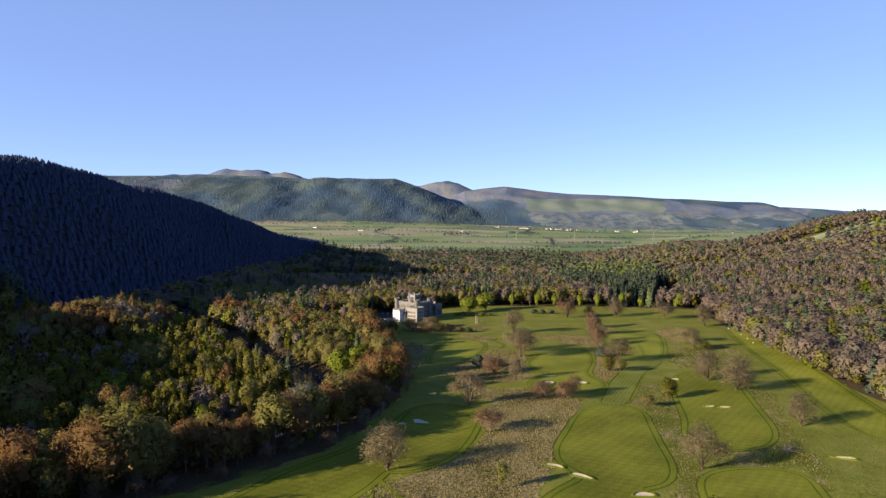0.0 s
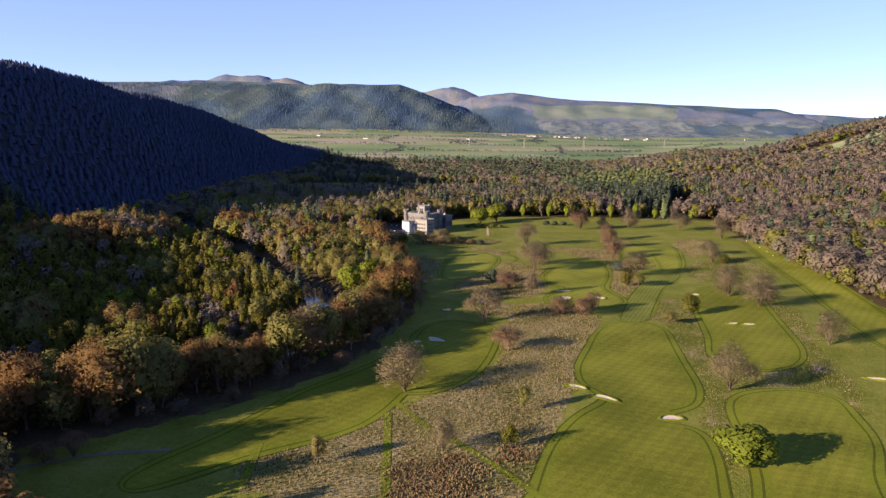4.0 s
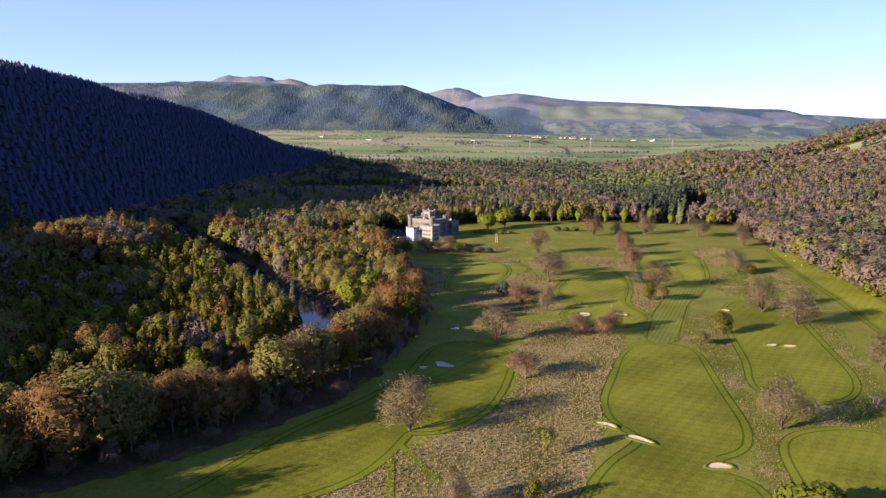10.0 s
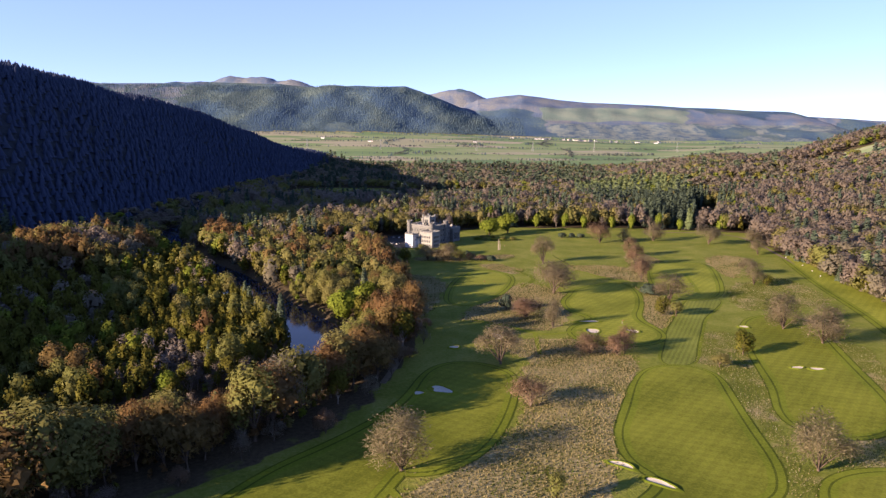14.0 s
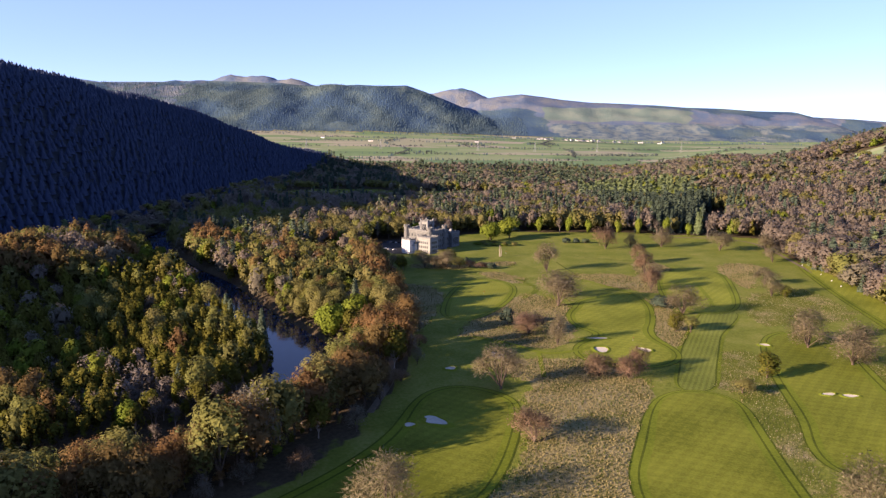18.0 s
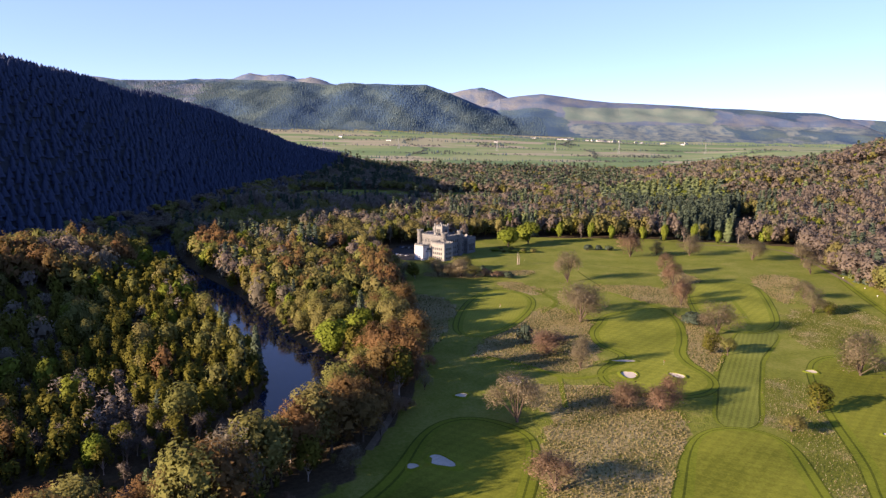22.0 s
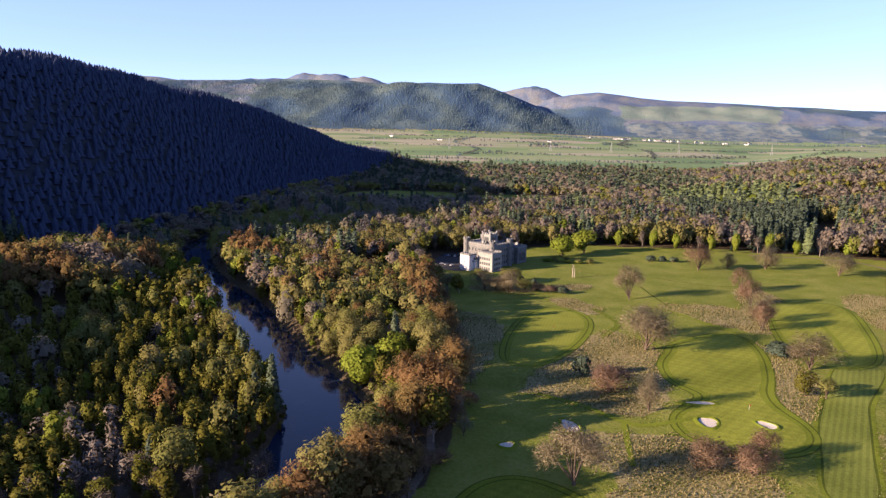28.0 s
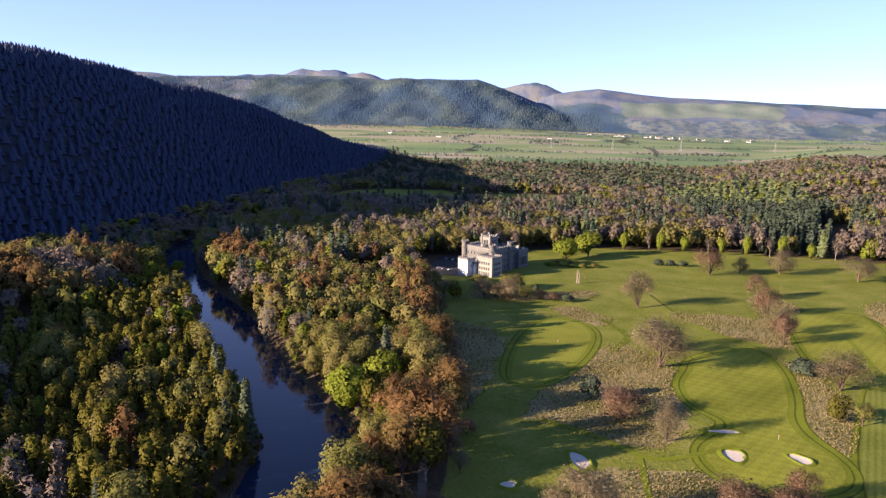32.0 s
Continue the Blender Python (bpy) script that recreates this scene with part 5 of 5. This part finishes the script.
tagged(sheeted, "wing wrapped in white scaffold sheeting")
low = stone_block(castle, "sheeted_lean_to", -3, 4, 16.6, 18.4, 8.2, (3.5,), (0, 0, 0, 0), (0.8, 1.2), M_SHEET, roof=False)
# car park beside the castle
def flat_patch(name, outline, mat, lift, label, category, kind="structure"):
    p = relax(smooth_line(outline, 6, True), 1)
    bm = bmesh.new()
    f = bm.faces.new([bm.verts.new((x, y, float(land(x, y)) + lift)) for x, y in p])
    bmesh.ops.triangulate(bm, faces=[f])
    for f in bm.faces:
        if f.normal.z < 0:
            f.normal_flip()
    me = bpy.data.meshes.new(name)
    bm.to_mesh(me)
    bm.free()
    me.materials.append(mat)
    return tagged(new(name, me), label, category, kind=kind)


flat_patch("car_park", [(-68, 838), (-72, 862), (-62, 905), (-48, 908), (-42, 880), (-36, 850), (-30, 832), (-46, 824)], M_TARMAC, 0.1, "tarmac car park beside the castle", "car park")


def paint(name, colour):
    m, nt, bsdf = material(name, 0.3)
    bsdf.inputs["Base Color"].default_value = (*colour, 1)
    bsdf.inputs["Coat Weight"].default_value = 0.5
    nt.links.new(math_of(nt, "MULTIPLY", noise_of(nt, 3.0), 0.6), bsdf.inputs["Roughness"])
    return m


CAR_PAINT = [paint("car_paint_" + n, c) for n, c in (("white", (0.7, 0.7, 0.7)), ("black", (0.012, 0.012, 0.014)), ("blue", (0.03, 0.07, 0.2)), ("red", (0.25, 0.02, 0.015)), ("silver", (0.35, 0.36, 0.38)))]
m, nt, bsdf = material("tyre_rubber", 0.9)
bsdf.inputs["Base Color"].default_value = (0.02, 0.02, 0.02, 1)
M_TYRE = m


def car(x, y, turn, colour, word):
    ob = new("car")
    ob.matrix_world = pose(x, y, float(land(x, y)) + 0.1, 0, 0, turn)
    prof = [(-2.1, 0.35), (2.1, 0.35), (2.15, 0.75), (1.2, 0.95), (-2.1, 0.98)]
    def extrude(points, w, inset):
        bm = bmesh.new()
        rings = []
        for s in (-1, 1):
            rings.append([bm.verts.new((px, s * (w - (inset if pz > 1.0 else 0)), pz)) for px, pz in points])
        n = len(points)
        bm.faces.new(rings[0])
        bm.faces.new(rings[1][::-1])
        for i in range(n):
            bm.faces.new((rings[0][i], rings[1][i], rings[1][(i + 1) % n], rings[0][(i + 1) % n]))
        bmesh.ops.recalc_face_normals(bm, faces=bm.faces[:])
        return bm
    part("body", done(extrude(prof, 0.88, 0), "body", CAR_PAINT[colour], 0.06), ob)
    part("glazing", done(extrude([(-1.9, 0.985), (1.1, 0.965), (0.35, 1.4), (-1.5, 1.42)], 0.82, 0.16), "glazing", M_GLASS, 0.02), ob)
    bm = bmesh.new()
    box_bm(bm, -1.45, 0.3, -0.64, 0.64, 1.425, 1.47)
    part("roof", done(bm, "roof", CAR_PAINT[colour], 0.015), ob)
    for wx in (-1.3, 1.35):
        for wy in (-0.8, 0.8):
            bm = bmesh.new()
            bmesh.ops.create_cone(bm, cap_ends=True, segments=14, radius1=0.33, radius2=0.33, depth=0.22, matrix=Matrix.Translation((wx, wy, 0.33)) @ Matrix.Rotation(math.pi / 2, 4, "X"))
            part("wheel", done(bm, "wheel", M_TYRE, 0.03), ob)
    return tagged(ob, word + " parked car on the castle car park", "car", "parked cars")


for k in range(9):
    car(-66 + 3.1 * k + (0.4 if k % 2 else 0), 893 - 0.8 * k, 82 + 6 * math.sin(k * 2.0), (1, 2, 4, 1, 0, 1, 3, 4, 1)[k], ("black", "blue", "silver", "black", "white", "black", "red", "silver", "black")[k])
for k in range(3):
    car(-62 + 5 * k, 852 - 3 * k, 20 + 15 * k, (0, 4, 0)[k], ("white", "silver", "white")[k])

# ---- mown paths, ditch, track ----
ground_line = lambda lift: (lambda x, y: land(x, y) + lift)
for pts, w in (([(-21, 331), (-19, 300), (-17, 270), (-14, 240)], 3.0), ([(-18, 342), (-5, 319), (10, 301), (26, 278), (36, 262)], 3.0), ([(-68, 302), (-67, 288), (-66, 270)], 3.4),
               ([(54, 526), (53, 508), (52, 488)], 2.6), ([(18, 552), (38, 542), (54, 528), (64, 526), (82, 534), (93, 540)], 3.0),
               ([(59, 714), (67, 696), (71, 674), (58, 648)], 4.0), ([(104, 728), (131, 684), (143, 667)], 3.0), ([(203, 696), (196, 655), (190, 630)], 3.0)):
    tagged(new("mown_path", ribbon("mown_path", smooth_line(pts, 10), w, ground_line(0.16), M_FRINGE)), "narrow mown grass path through the rough", "path", kind="structure")
for pts, w in (([(104, 790), (108, 760), (114, 723)], 1.3), ([(123, 821), (150, 806), (169, 801), (200, 806), (234, 813)], 1.0)):
    tagged(new("ditch", ribbon("ditch", smooth_line(pts, 10), w, ground_line(0.14), M_MOWLINE)), "narrow overgrown ditch crossing the course", "ditch", kind="structure")
tagged(new("track", ribbon("track", smooth_line([(-33, 625), (-30, 573), (-28, 540), (-26, 505), (-24, 480), (-30, 440)], 10), 3.2, ground_line(0.1), M_GRAVEL)), "gravel drive under the trees at the wood's edge", "drive", kind="structure")
tagged(new("track", ribbon("track", smooth_line([(-190, 262), (-158, 278), (-128, 292), (-100, 297)], 10), 2.6, ground_line(0.1), M_GRAVEL)), "bare earth track at the edge of the wood", "track", kind="structure")
tagged(new("track", ribbon("track", smooth_line([(236, 950), (275, 946), (312, 938), (338, 915), (338, 860), (330, 797), (318, 715), (311, 671)], 10), 3.4, ground_line(0.1), M_GRAVEL)), "pale path along the far edge of the course", "track", kind="structure")


# ---- rough grass ----
M_STRAW = leaf_material("dry_grass_blades", [(0.0, (0.270, 0.225, 0.075)), (0.5, (0.365, 0.315, 0.150)), (1.0, (0.47, 0.415, 0.235))], 0.3, 0.58)
M_ROUGH = leaf_material("rough_grass_blades", [(0.0, (0.058, 0.090, 0.013)), (0.5, (0.090, 0.122, 0.018)), (1.0, (0.148, 0.158, 0.034))], 0.25, 0.6)
M_BRACKEN = leaf_material("dead_bracken", [(0.0, (0.130, 0.082, 0.045)), (0.5, (0.210, 0.135, 0.075)), (1.0, (0.300, 0.205, 0.115))], 0.1)
M_FLOWER = leaf_material("pale_flower_heads", [(0.0, (0.40, 0.38, 0.22)), (1.0, (0.52, 0.50, 0.36))], 0.2)


def tufts(name, outlines, gap, seed, mats, weights, height, label, category):
    rng = np.random.RandomState(seed)
    vs, fs, slots, total = [], [], [], 0
    for o in outlines:
        lo, hi = o.min(0), o.max(0)
        x, y, r2 = scatter(lo[0] - 2, hi[0] + 2, lo[1] - 2, hi[1] + 2, gap, seed + int(abs(lo[0])))
        keep = inside(x + 3 * ripple(x, y, 22, 4) + rng.normal(size=len(x)) * 1.6, y + 3 * ripple(x, y, 19, 6) + rng.normal(size=len(x)) * 1.6, o)
        x, y = x[keep], y[keep]
        for turf in (FAIRWAY_A, FAIRWAY_B, FAIRWAY_C, FAIRWAY_D, FAIRWAY_E, FAIRWAY_G, FAIRWAY_H, GREEN_A):
            rim = np.array(turf + turf[:1], float)
            clear = ~inside(x, y, rim) & (off_line(x, y, rim) > (1.0 if turf is FAIRWAY_G else 6.6))
            x, y = x[clear], y[clear]
        n = len(x)
        kind = rng.choice(len(mats), n, p=weights)
        green_here = ripple(x, y, 46, 15) + 0.5 * rng.normal(size=n) > 0.95
        kind[green_here] = 1
        for blade in range(3):
            a = rng.uniform(0, math.tau, n)
            h = height * rng.uniform(0.5, 1.4, n)
            w = height * rng.uniform(0.5, 1.1, n)
            cx, cy = np.cos(a) * w / 2, np.sin(a) * w / 2
            lx, ly = rng.normal(size=n) * 0.25 * height, rng.normal(size=n) * 0.25 * height
            z = land(x, y)
            v = np.stack([np.stack([x - cx, y - cy, z], -1), np.stack([x + cx, y + cy, z], -1),
                          np.stack([x + cx * 0.5 + lx, y + cy * 0.5 + ly, z + h], -1), np.stack([x - cx * 0.6 + lx, y - cy * 0.6 + ly, z + h * 0.8], -1)], 1)
            vs.append(v.reshape(-1, 3))
            fs.append(np.arange(4 * n).reshape(n, 4) + total)
            slots.append(kind)
            total += 4 * n
    return tagged(new(name, mesh_from(name, np.concatenate(vs), np.concatenate(fs), mats, np.concatenate(slots))), label, category, kind="stuff")


tufts("rough_grass", STRAW, 1.4, 71, [M_STRAW, M_ROUGH], (0.86, 0.14), 0.58, "tussocky straw-coloured rough grass", "grass")
tufts("flowering_rough", ROUGH, 0.95, 72, [M_STRAW, M_ROUGH, M_FLOWER], (0.28, 0.695, 0.025), 0.38, "green rough speckled with pale flowers", "grass")
BRACKEN = [smooth_line([(-14, 256), (-15, 280), (-8, 291), (4, 293), (16, 288), (17, 270), (8, 256)], 4, True), smooth_line([(22, 292), (30, 300), (36, 296), (30, 286)], 4, True)]
tufts("bracken", BRACKEN, 0.95, 73, [M_BRACKEN, M_STRAW], (0.78, 0.22), 0.7, "flattened brown dead bracken", "bracken")

# ---- fallen branches, posts, dead tree ----
rng = np.random.RandomState(9)
pile = tagged(new("fallen_tree"), "fallen bare tree with pale grey broken branches", "fallen tree")
pile.matrix_world = pose(190, 383, float(land(190, 383)), 0, 0, 20)
for k in range(11):
    a, ln = rng.uniform(-0.7, 0.7) + (math.pi if k % 2 else 0), rng.uniform(2.5, 6)
    s = np.array([rng.uniform(-3, 3), rng.uniform(-1, 1), 0.3])
    e = s + np.array([math.cos(a) * ln, math.sin(a) * ln, rng.uniform(0.3, 2.4)])
    v, f = tube([s, (s + e) / 2 + rng.normal(size=3) * 0.3, e], [0.28, 0.18, 0.05], 6)
    part("branch", mesh_from("branch", v, f, [M_PALE_BARK], smooth=True), pile)
dead = tagged(new("dead_tree"), "dead tree trunk, bleached and forked, on the castle lawn", "dead tree")
dead.matrix_world = pose(52.6, 813.5, float(land(52.6, 813.5)), 0, 0, 0)
v, f = joined([tube([(0, 0, -0.3), (0.1, 0, 5), (0.3, 0.2, 11)], [0.5, 0.4, 0.1], 8), tube([(1.5, 0, -0.3), (1.7, 0.1, 5), (1.4, 0, 9)], [0.45, 0.32, 0.08], 8)]
              + [tube([(0.1, 0, 4 + k * 0.8), (0.1 + 1.6 * math.cos(k * 2.4), 1.6 * math.sin(k * 2.4), 6 + k * 0.9)], [0.18, 0.04], 5) for k in range(7)])
part("trunk", mesh_from("trunk", v, f, [M_PALE_BARK], smooth=True), dead)
post_mesh = box_mesh("post", (0.3, 0.3, 1.7), M_WOOD, 0.03)
sign_mesh = box_mesh("marker", (1.1, 0.5, 1.0), M_WHITE, 0.05)
for px_, py_ in ((137, 685), (139, 683), (62, 566)):
    p_ = new("marker_post", post_mesh)
    p_.matrix_world = pose(px_, py_, float(land(px_, py_)) - 0.1)
    tagged(p_, "short weathered timber post on the course", "post", "marker posts")
for px_, py_ in ((317, 697), (321, 718), (326, 744), (331, 786)):
    p_ = new("tee_marker", sign_mesh)
    p_.matrix_world = pose(px_, py_, float(land(px_, py_)) - 0.05, 0, 0, 30)
    tagged(p_, "small white painted tee marker box", "tee marker", "tee markers")


def flag_pin(x, y):
    ob = new("flagstick")
    ob.matrix_world = pose(x, y, float(land(x, y)) + 0.1)
    v, f = tube([(0, 0, 0), (0, 0, 1.2), (0, 0, 2.3)], [0.04, 0.04, 0.03], 6)
    part("pole", mesh_from("pole", v, f, [M_WHITE]), ob)
    bm = bmesh.new()
    box_bm(bm, 0.03, 0.6, -0.02, 0.02, 1.85, 2.25)
    part("flag", done(bm, "flag", CAR_PAINT[3]), ob, "small red flag")
    tagged(ob, "golf flagstick with a small red flag", "flagstick", "flagsticks")


for fx, fy in ((30, 660), (112, 548), (60, 830)):
    flag_pin(fx, fy)

# bushes along the castle lawn
for k, (kind, tx, ty, th, tw) in enumerate((("parkland_tree", -47, 760, 13, 13), ("golden_tree", -39, 752, 14, 9), ("birch_tree", -36, 745, 12, 9), ("parkland_tree", -18, 758, 15, 19), ("parkland_tree", -9, 757, 12, 15),
                                           ("parkland_tree", 2, 756, 17, 24), ("oak_tree", 13, 757, 11, 14), ("copper_tree", 22, 760, 8, 13), ("copper_tree", 32, 756, 7, 12), ("evergreen_shrub", 41, 756, 6, 9), ("oak_tree", -4, 764, 9, 12))):
    plant(kind, tx, ty, th, tw, k % 3, k * 1.1, "rounded brown-budded shrub below the castle", "shrubs below the castle")
for k in range(9):
    plant("green_tree" if k % 3 == 0 else "oak_tree", 34 + 5.2 * k + 3 * math.sin(k * 2.9), 880 + 6 * math.sin(k * 2.0), 3.4 + 1.2 * math.sin(k * 1.7), 8 + 2 * math.cos(k * 2.2), k % 3, k,
          "low spreading green shrub by the castle wing", "shrubs by the castle wing")


for k, (kind, tx, ty, th, tw) in enumerate((("oak_tree", -74, 777, 21, 22), ("birch_tree", -64, 766, 16, 11), ("birch_tree", -83, 768, 17, 12), ("oak_tree", -56, 775, 15, 13), ("oak_tree", -92, 785, 18, 15), ("oak_tree", -70, 800, 19, 15),
                                           ("oak_tree", -86, 806, 20, 16), ("bare_tree", -78, 826, 20, 15), ("oak_tree", -76, 916, 27, 15), ("bare_tree", -64, 918, 26, 14), ("oak_tree", -50, 922, 27, 15), ("oak_tree", -88, 902, 27, 16), ("spruce_tree", -36, 924, 25, 9),
                                           ("birch_tree", -84, 872, 22, 13), ("bare_tree", -86, 848, 22, 15))):
    plant(kind, tx, ty, th, tw, k % 3, k * 1.7, "tall budding tree beside the castle car park", "trees round the castle car park")

# ---- far valley ----
def cottage(x, y, turn, length, mat, label):
    ob = new("house")
    ob.matrix_world = pose(x, y, float(land_far(x, y)) - 0.3, 0, 0, turn)
    w, h, r = 7.5, 5.2, 3.6
    bm = bmesh.new()
    l2 = length / 2
    a = [bm.verts.new(p) for p in ((-l2, -w / 2, 0), (l2, -w / 2, 0), (l2, w / 2, 0), (-l2, w / 2, 0))]
    b_ = [bm.verts.new(p) for p in ((-l2, -w / 2, h), (l2, -w / 2, h), (l2, w / 2, h), (-l2, w / 2, h))]
    g = [bm.verts.new((-l2, 0, h + r)), bm.verts.new((l2, 0, h + r))]
    for f in ((a[0], a[1], b_[1], b_[0]), (a[2], a[3], b_[3], b_[2]), (a[1], a[2], b_[2], g[1], b_[1]), (a[3], a[0], b_[0], g[0], b_[3])):
        bm.faces.new(f)
    part("wall", done(bm, "wall", mat), ob)
    bm = bmesh.new()
    for s in (-1, 1):
        e = [(-l2 - 0.4, s * (w / 2 + 0.5), h - 0.45), (l2 + 0.4, s * (w / 2 + 0.5), h - 0.45), (l2 + 0.4, 0, h + r + 0.06), (-l2 - 0.4, 0, h + r + 0.06)]
        lo = [bm.verts.new(p) for p in e]
        hi = [bm.verts.new((p[0], p[1], p[2] + 0.3)) for p in e]
        bm.faces.new(lo), bm.faces.new(hi[::-1])
        for i in range(4):
            bm.faces.new((lo[i], hi[i], hi[(i + 1) % 4], lo[(i + 1) % 4]))
    bmesh.ops.recalc_face_normals(bm, faces=bm.faces[:])
    roof = part("roof", done(bm, "roof", M_SLATE), ob)
    c = part("chimney", box_mesh("chimney", (0.9, 1.4, 2.6), mat, 0.03), roof)
    c.matrix_local = pose(l2 - 1.0, 0, h + r - 1.0)
    for s in (-1, 0, 1):
        for z in (1.0, 3.4):
            add_window(ob, s * length * 0.3, -w / 2, z, 0, (0.8, 1.2))
    return tagged(ob, label, "house", "far houses")


rng = np.random.RandomState(17)
for k in range(26):
    cottage(rng.normal(640, 170), rng.normal(3720, 60), rng.uniform(-40, 40), rng.uniform(11, 19), M_WHITE, "far white cottage with a slate roof in the valley")
for hx, hy, ln in ((-330, 3070, 20), (120, 3180, 16), (840, 2080, 24), (-140, 1868, 16), (960, 3650, 22), (1600, 3700, 18), (-560, 3230, 16)):
    cottage(hx, hy, rng.uniform(-30, 30), ln, M_WHITE, "lone white farmhouse with a slate roof")


def pylon(x, y, h=38):
    ob = new("pylon")
    ob.matrix_world = pose(x, y, float(land_far(x, y)), 0, 0, 70)
    legs = []
    for sx in (-1, 1):
        for sy in (-1, 1):
            v, f = tube([(sx * 3.2, sy * 3.2, -0.5), (sx * 1.3, sy * 1.3, h * 0.6), (sx * 0.25, sy * 0.25, h)], [0.34, 0.28, 0.2], 4)
            part("leg", mesh_from("leg", v, f, [M_STEEL]), ob)
    for z, w in ((h * 0.62, 7), (h * 0.76, 9), (h * 0.9, 6)):
        v, f = joined([tube([(-w, 0, z), (0, 0, z + 0.4), (w, 0, z)], [0.12, 0.3, 0.12], 4), tube([(-w, 0, z), (0, 0, z + 1.8), (w, 0, z)], [0.1, 0.16, 0.1], 4)])
        part("cross_arm", mesh_from("cross_arm", v, f, [M_STEEL]), ob)
    for k in range(7):
        z0, z1 = h * k / 11, h * (k + 1) / 11
        r0, r1 = 3.2 - 1.9 * z0 / (h * 0.6), 3.2 - 1.9 * z1 / (h * 0.6)
        v, f = joined([tube([(-r0, -r0, z0), (r1, -r1, z1)], [0.1, 0.1], 3), tube([(r0, -r0, z0), (-r1, -r1, z1)], [0.1, 0.1], 3),
                       tube([(-r0, r0, z0), (r1, r1, z1)], [0.1, 0.1], 3), tube([(r0, r0, z0), (-r1, r1, z1)], [0.1, 0.1], 3)])
        part("brace", mesh_from("brace", v, f, [M_STEEL]), ob)
    return tagged(ob, "grey lattice electricity pylon in the fields", "pylon", "pylons")


for px_, py_ in ((-250, 2700), (107, 2720), (320, 2740), (560, 2780), (-520, 2680), (900, 2850)):
    pylon(px_, py_)


def belt(name, lines, gap, seed, label, level=3, low=0.26, high=0.52, spread=4.0, far_off=True):
    rng = np.random.RandomState(seed)
    xs_, ys_ = [], []
    for line in lines:
        p = smooth_line(line, 12)
        seg = np.linalg.norm(np.diff(p, axis=0), axis=1)
        s = np.concatenate([[0], np.cumsum(seg)])
        at = np.arange(0, s[-1], gap)
        at = at[rng.uniform(size=len(at)) < 0.4 + 0.6 * (np.sin(at / 90 + seed) > -0.3)]
        xs_.append(np.interp(at, s, p[:, 0]) + rng.normal(size=len(at)) * spread)
        ys_.append(np.interp(at, s, p[:, 1]) + rng.normal(size=len(at)) * spread)
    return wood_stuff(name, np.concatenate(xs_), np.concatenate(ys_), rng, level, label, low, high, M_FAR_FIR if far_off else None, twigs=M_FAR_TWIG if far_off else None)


belt("hedgerow_trees", [[(-900, 2330), (-400, 2350), (100, 2330), (600, 2420), (1000, 2500)], [(-800, 2560), (-300, 2520), (200, 2560), (700, 2600)], [(-900, 2850), (-420, 2800), (-100, 2860)],
                        [(0, 2900), (300, 2860), (800, 2980), (1300, 3000)], [(-700, 3060), (-200, 3100), (200, 3080)], [(-600, 3300), (-100, 3260), (400, 3400), (900, 3350)],
                        [(-200, 2400), (-150, 2700), (-260, 3000), (-200, 3300)], [(420, 2500), (460, 2800), (400, 3100), (500, 3500)], [(100, 3560), (500, 3620), (1000, 3560), (1600, 3600)]],
     6, 81, "broken hedgerows and field trees in the valley")
belt("foot_woodland", [[(-1500, 3380), (-900, 3470), (-300, 3600), (100, 3680), (500, 3760)], [(-1400, 3450), (-800, 3540), (-200, 3660), (300, 3760)], [(500, 3850), (1000, 3880), (1700, 3900), (2400, 3850)],
                       [(400, 3780), (900, 3760), (1400, 3800), (2200, 3720)]], 6, 82, "woods along the foot of the far hills", spread=24)
belt("field_copse", [[(40, 2990), (150, 2985)], [(45, 2970), (140, 2975)], [(330, 3120), (470, 3110)], [(340, 3140), (450, 3135)], [(-120, 2580), (-60, 2600)], [(560, 2640), (760, 2650)]], 5, 83, "dark conifer copses among the fields", spread=8, high=0.6)


# conifers over the far hill
x, y, rng = scatter(-2300, 420, 3560, 4290, 13.5, 91)
keep = (land_far(x, y) > valley_floor(x, y) + 12) & (y < 4170) & (ripple(x, y, 700, 33) + 0.4 * ripple(x, y, 260, 34) > -0.95) & (x > -2300 + (4290 - y))
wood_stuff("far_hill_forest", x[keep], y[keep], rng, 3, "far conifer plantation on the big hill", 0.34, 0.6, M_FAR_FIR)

# scrub along the wood's edge
edge_line = smooth_line(COURSE_RIGHT, 4) + np.array([5.0, 3.0])
belt("edge_scrub", [list(map(tuple, edge_line[::6])), list(map(tuple, (edge_line + np.array([6.0, 2.0]))[::6]))], 7.0, 93, "brown scrub and saplings along the wood's edge", 1, 0.28, 0.62, 2.0, False)
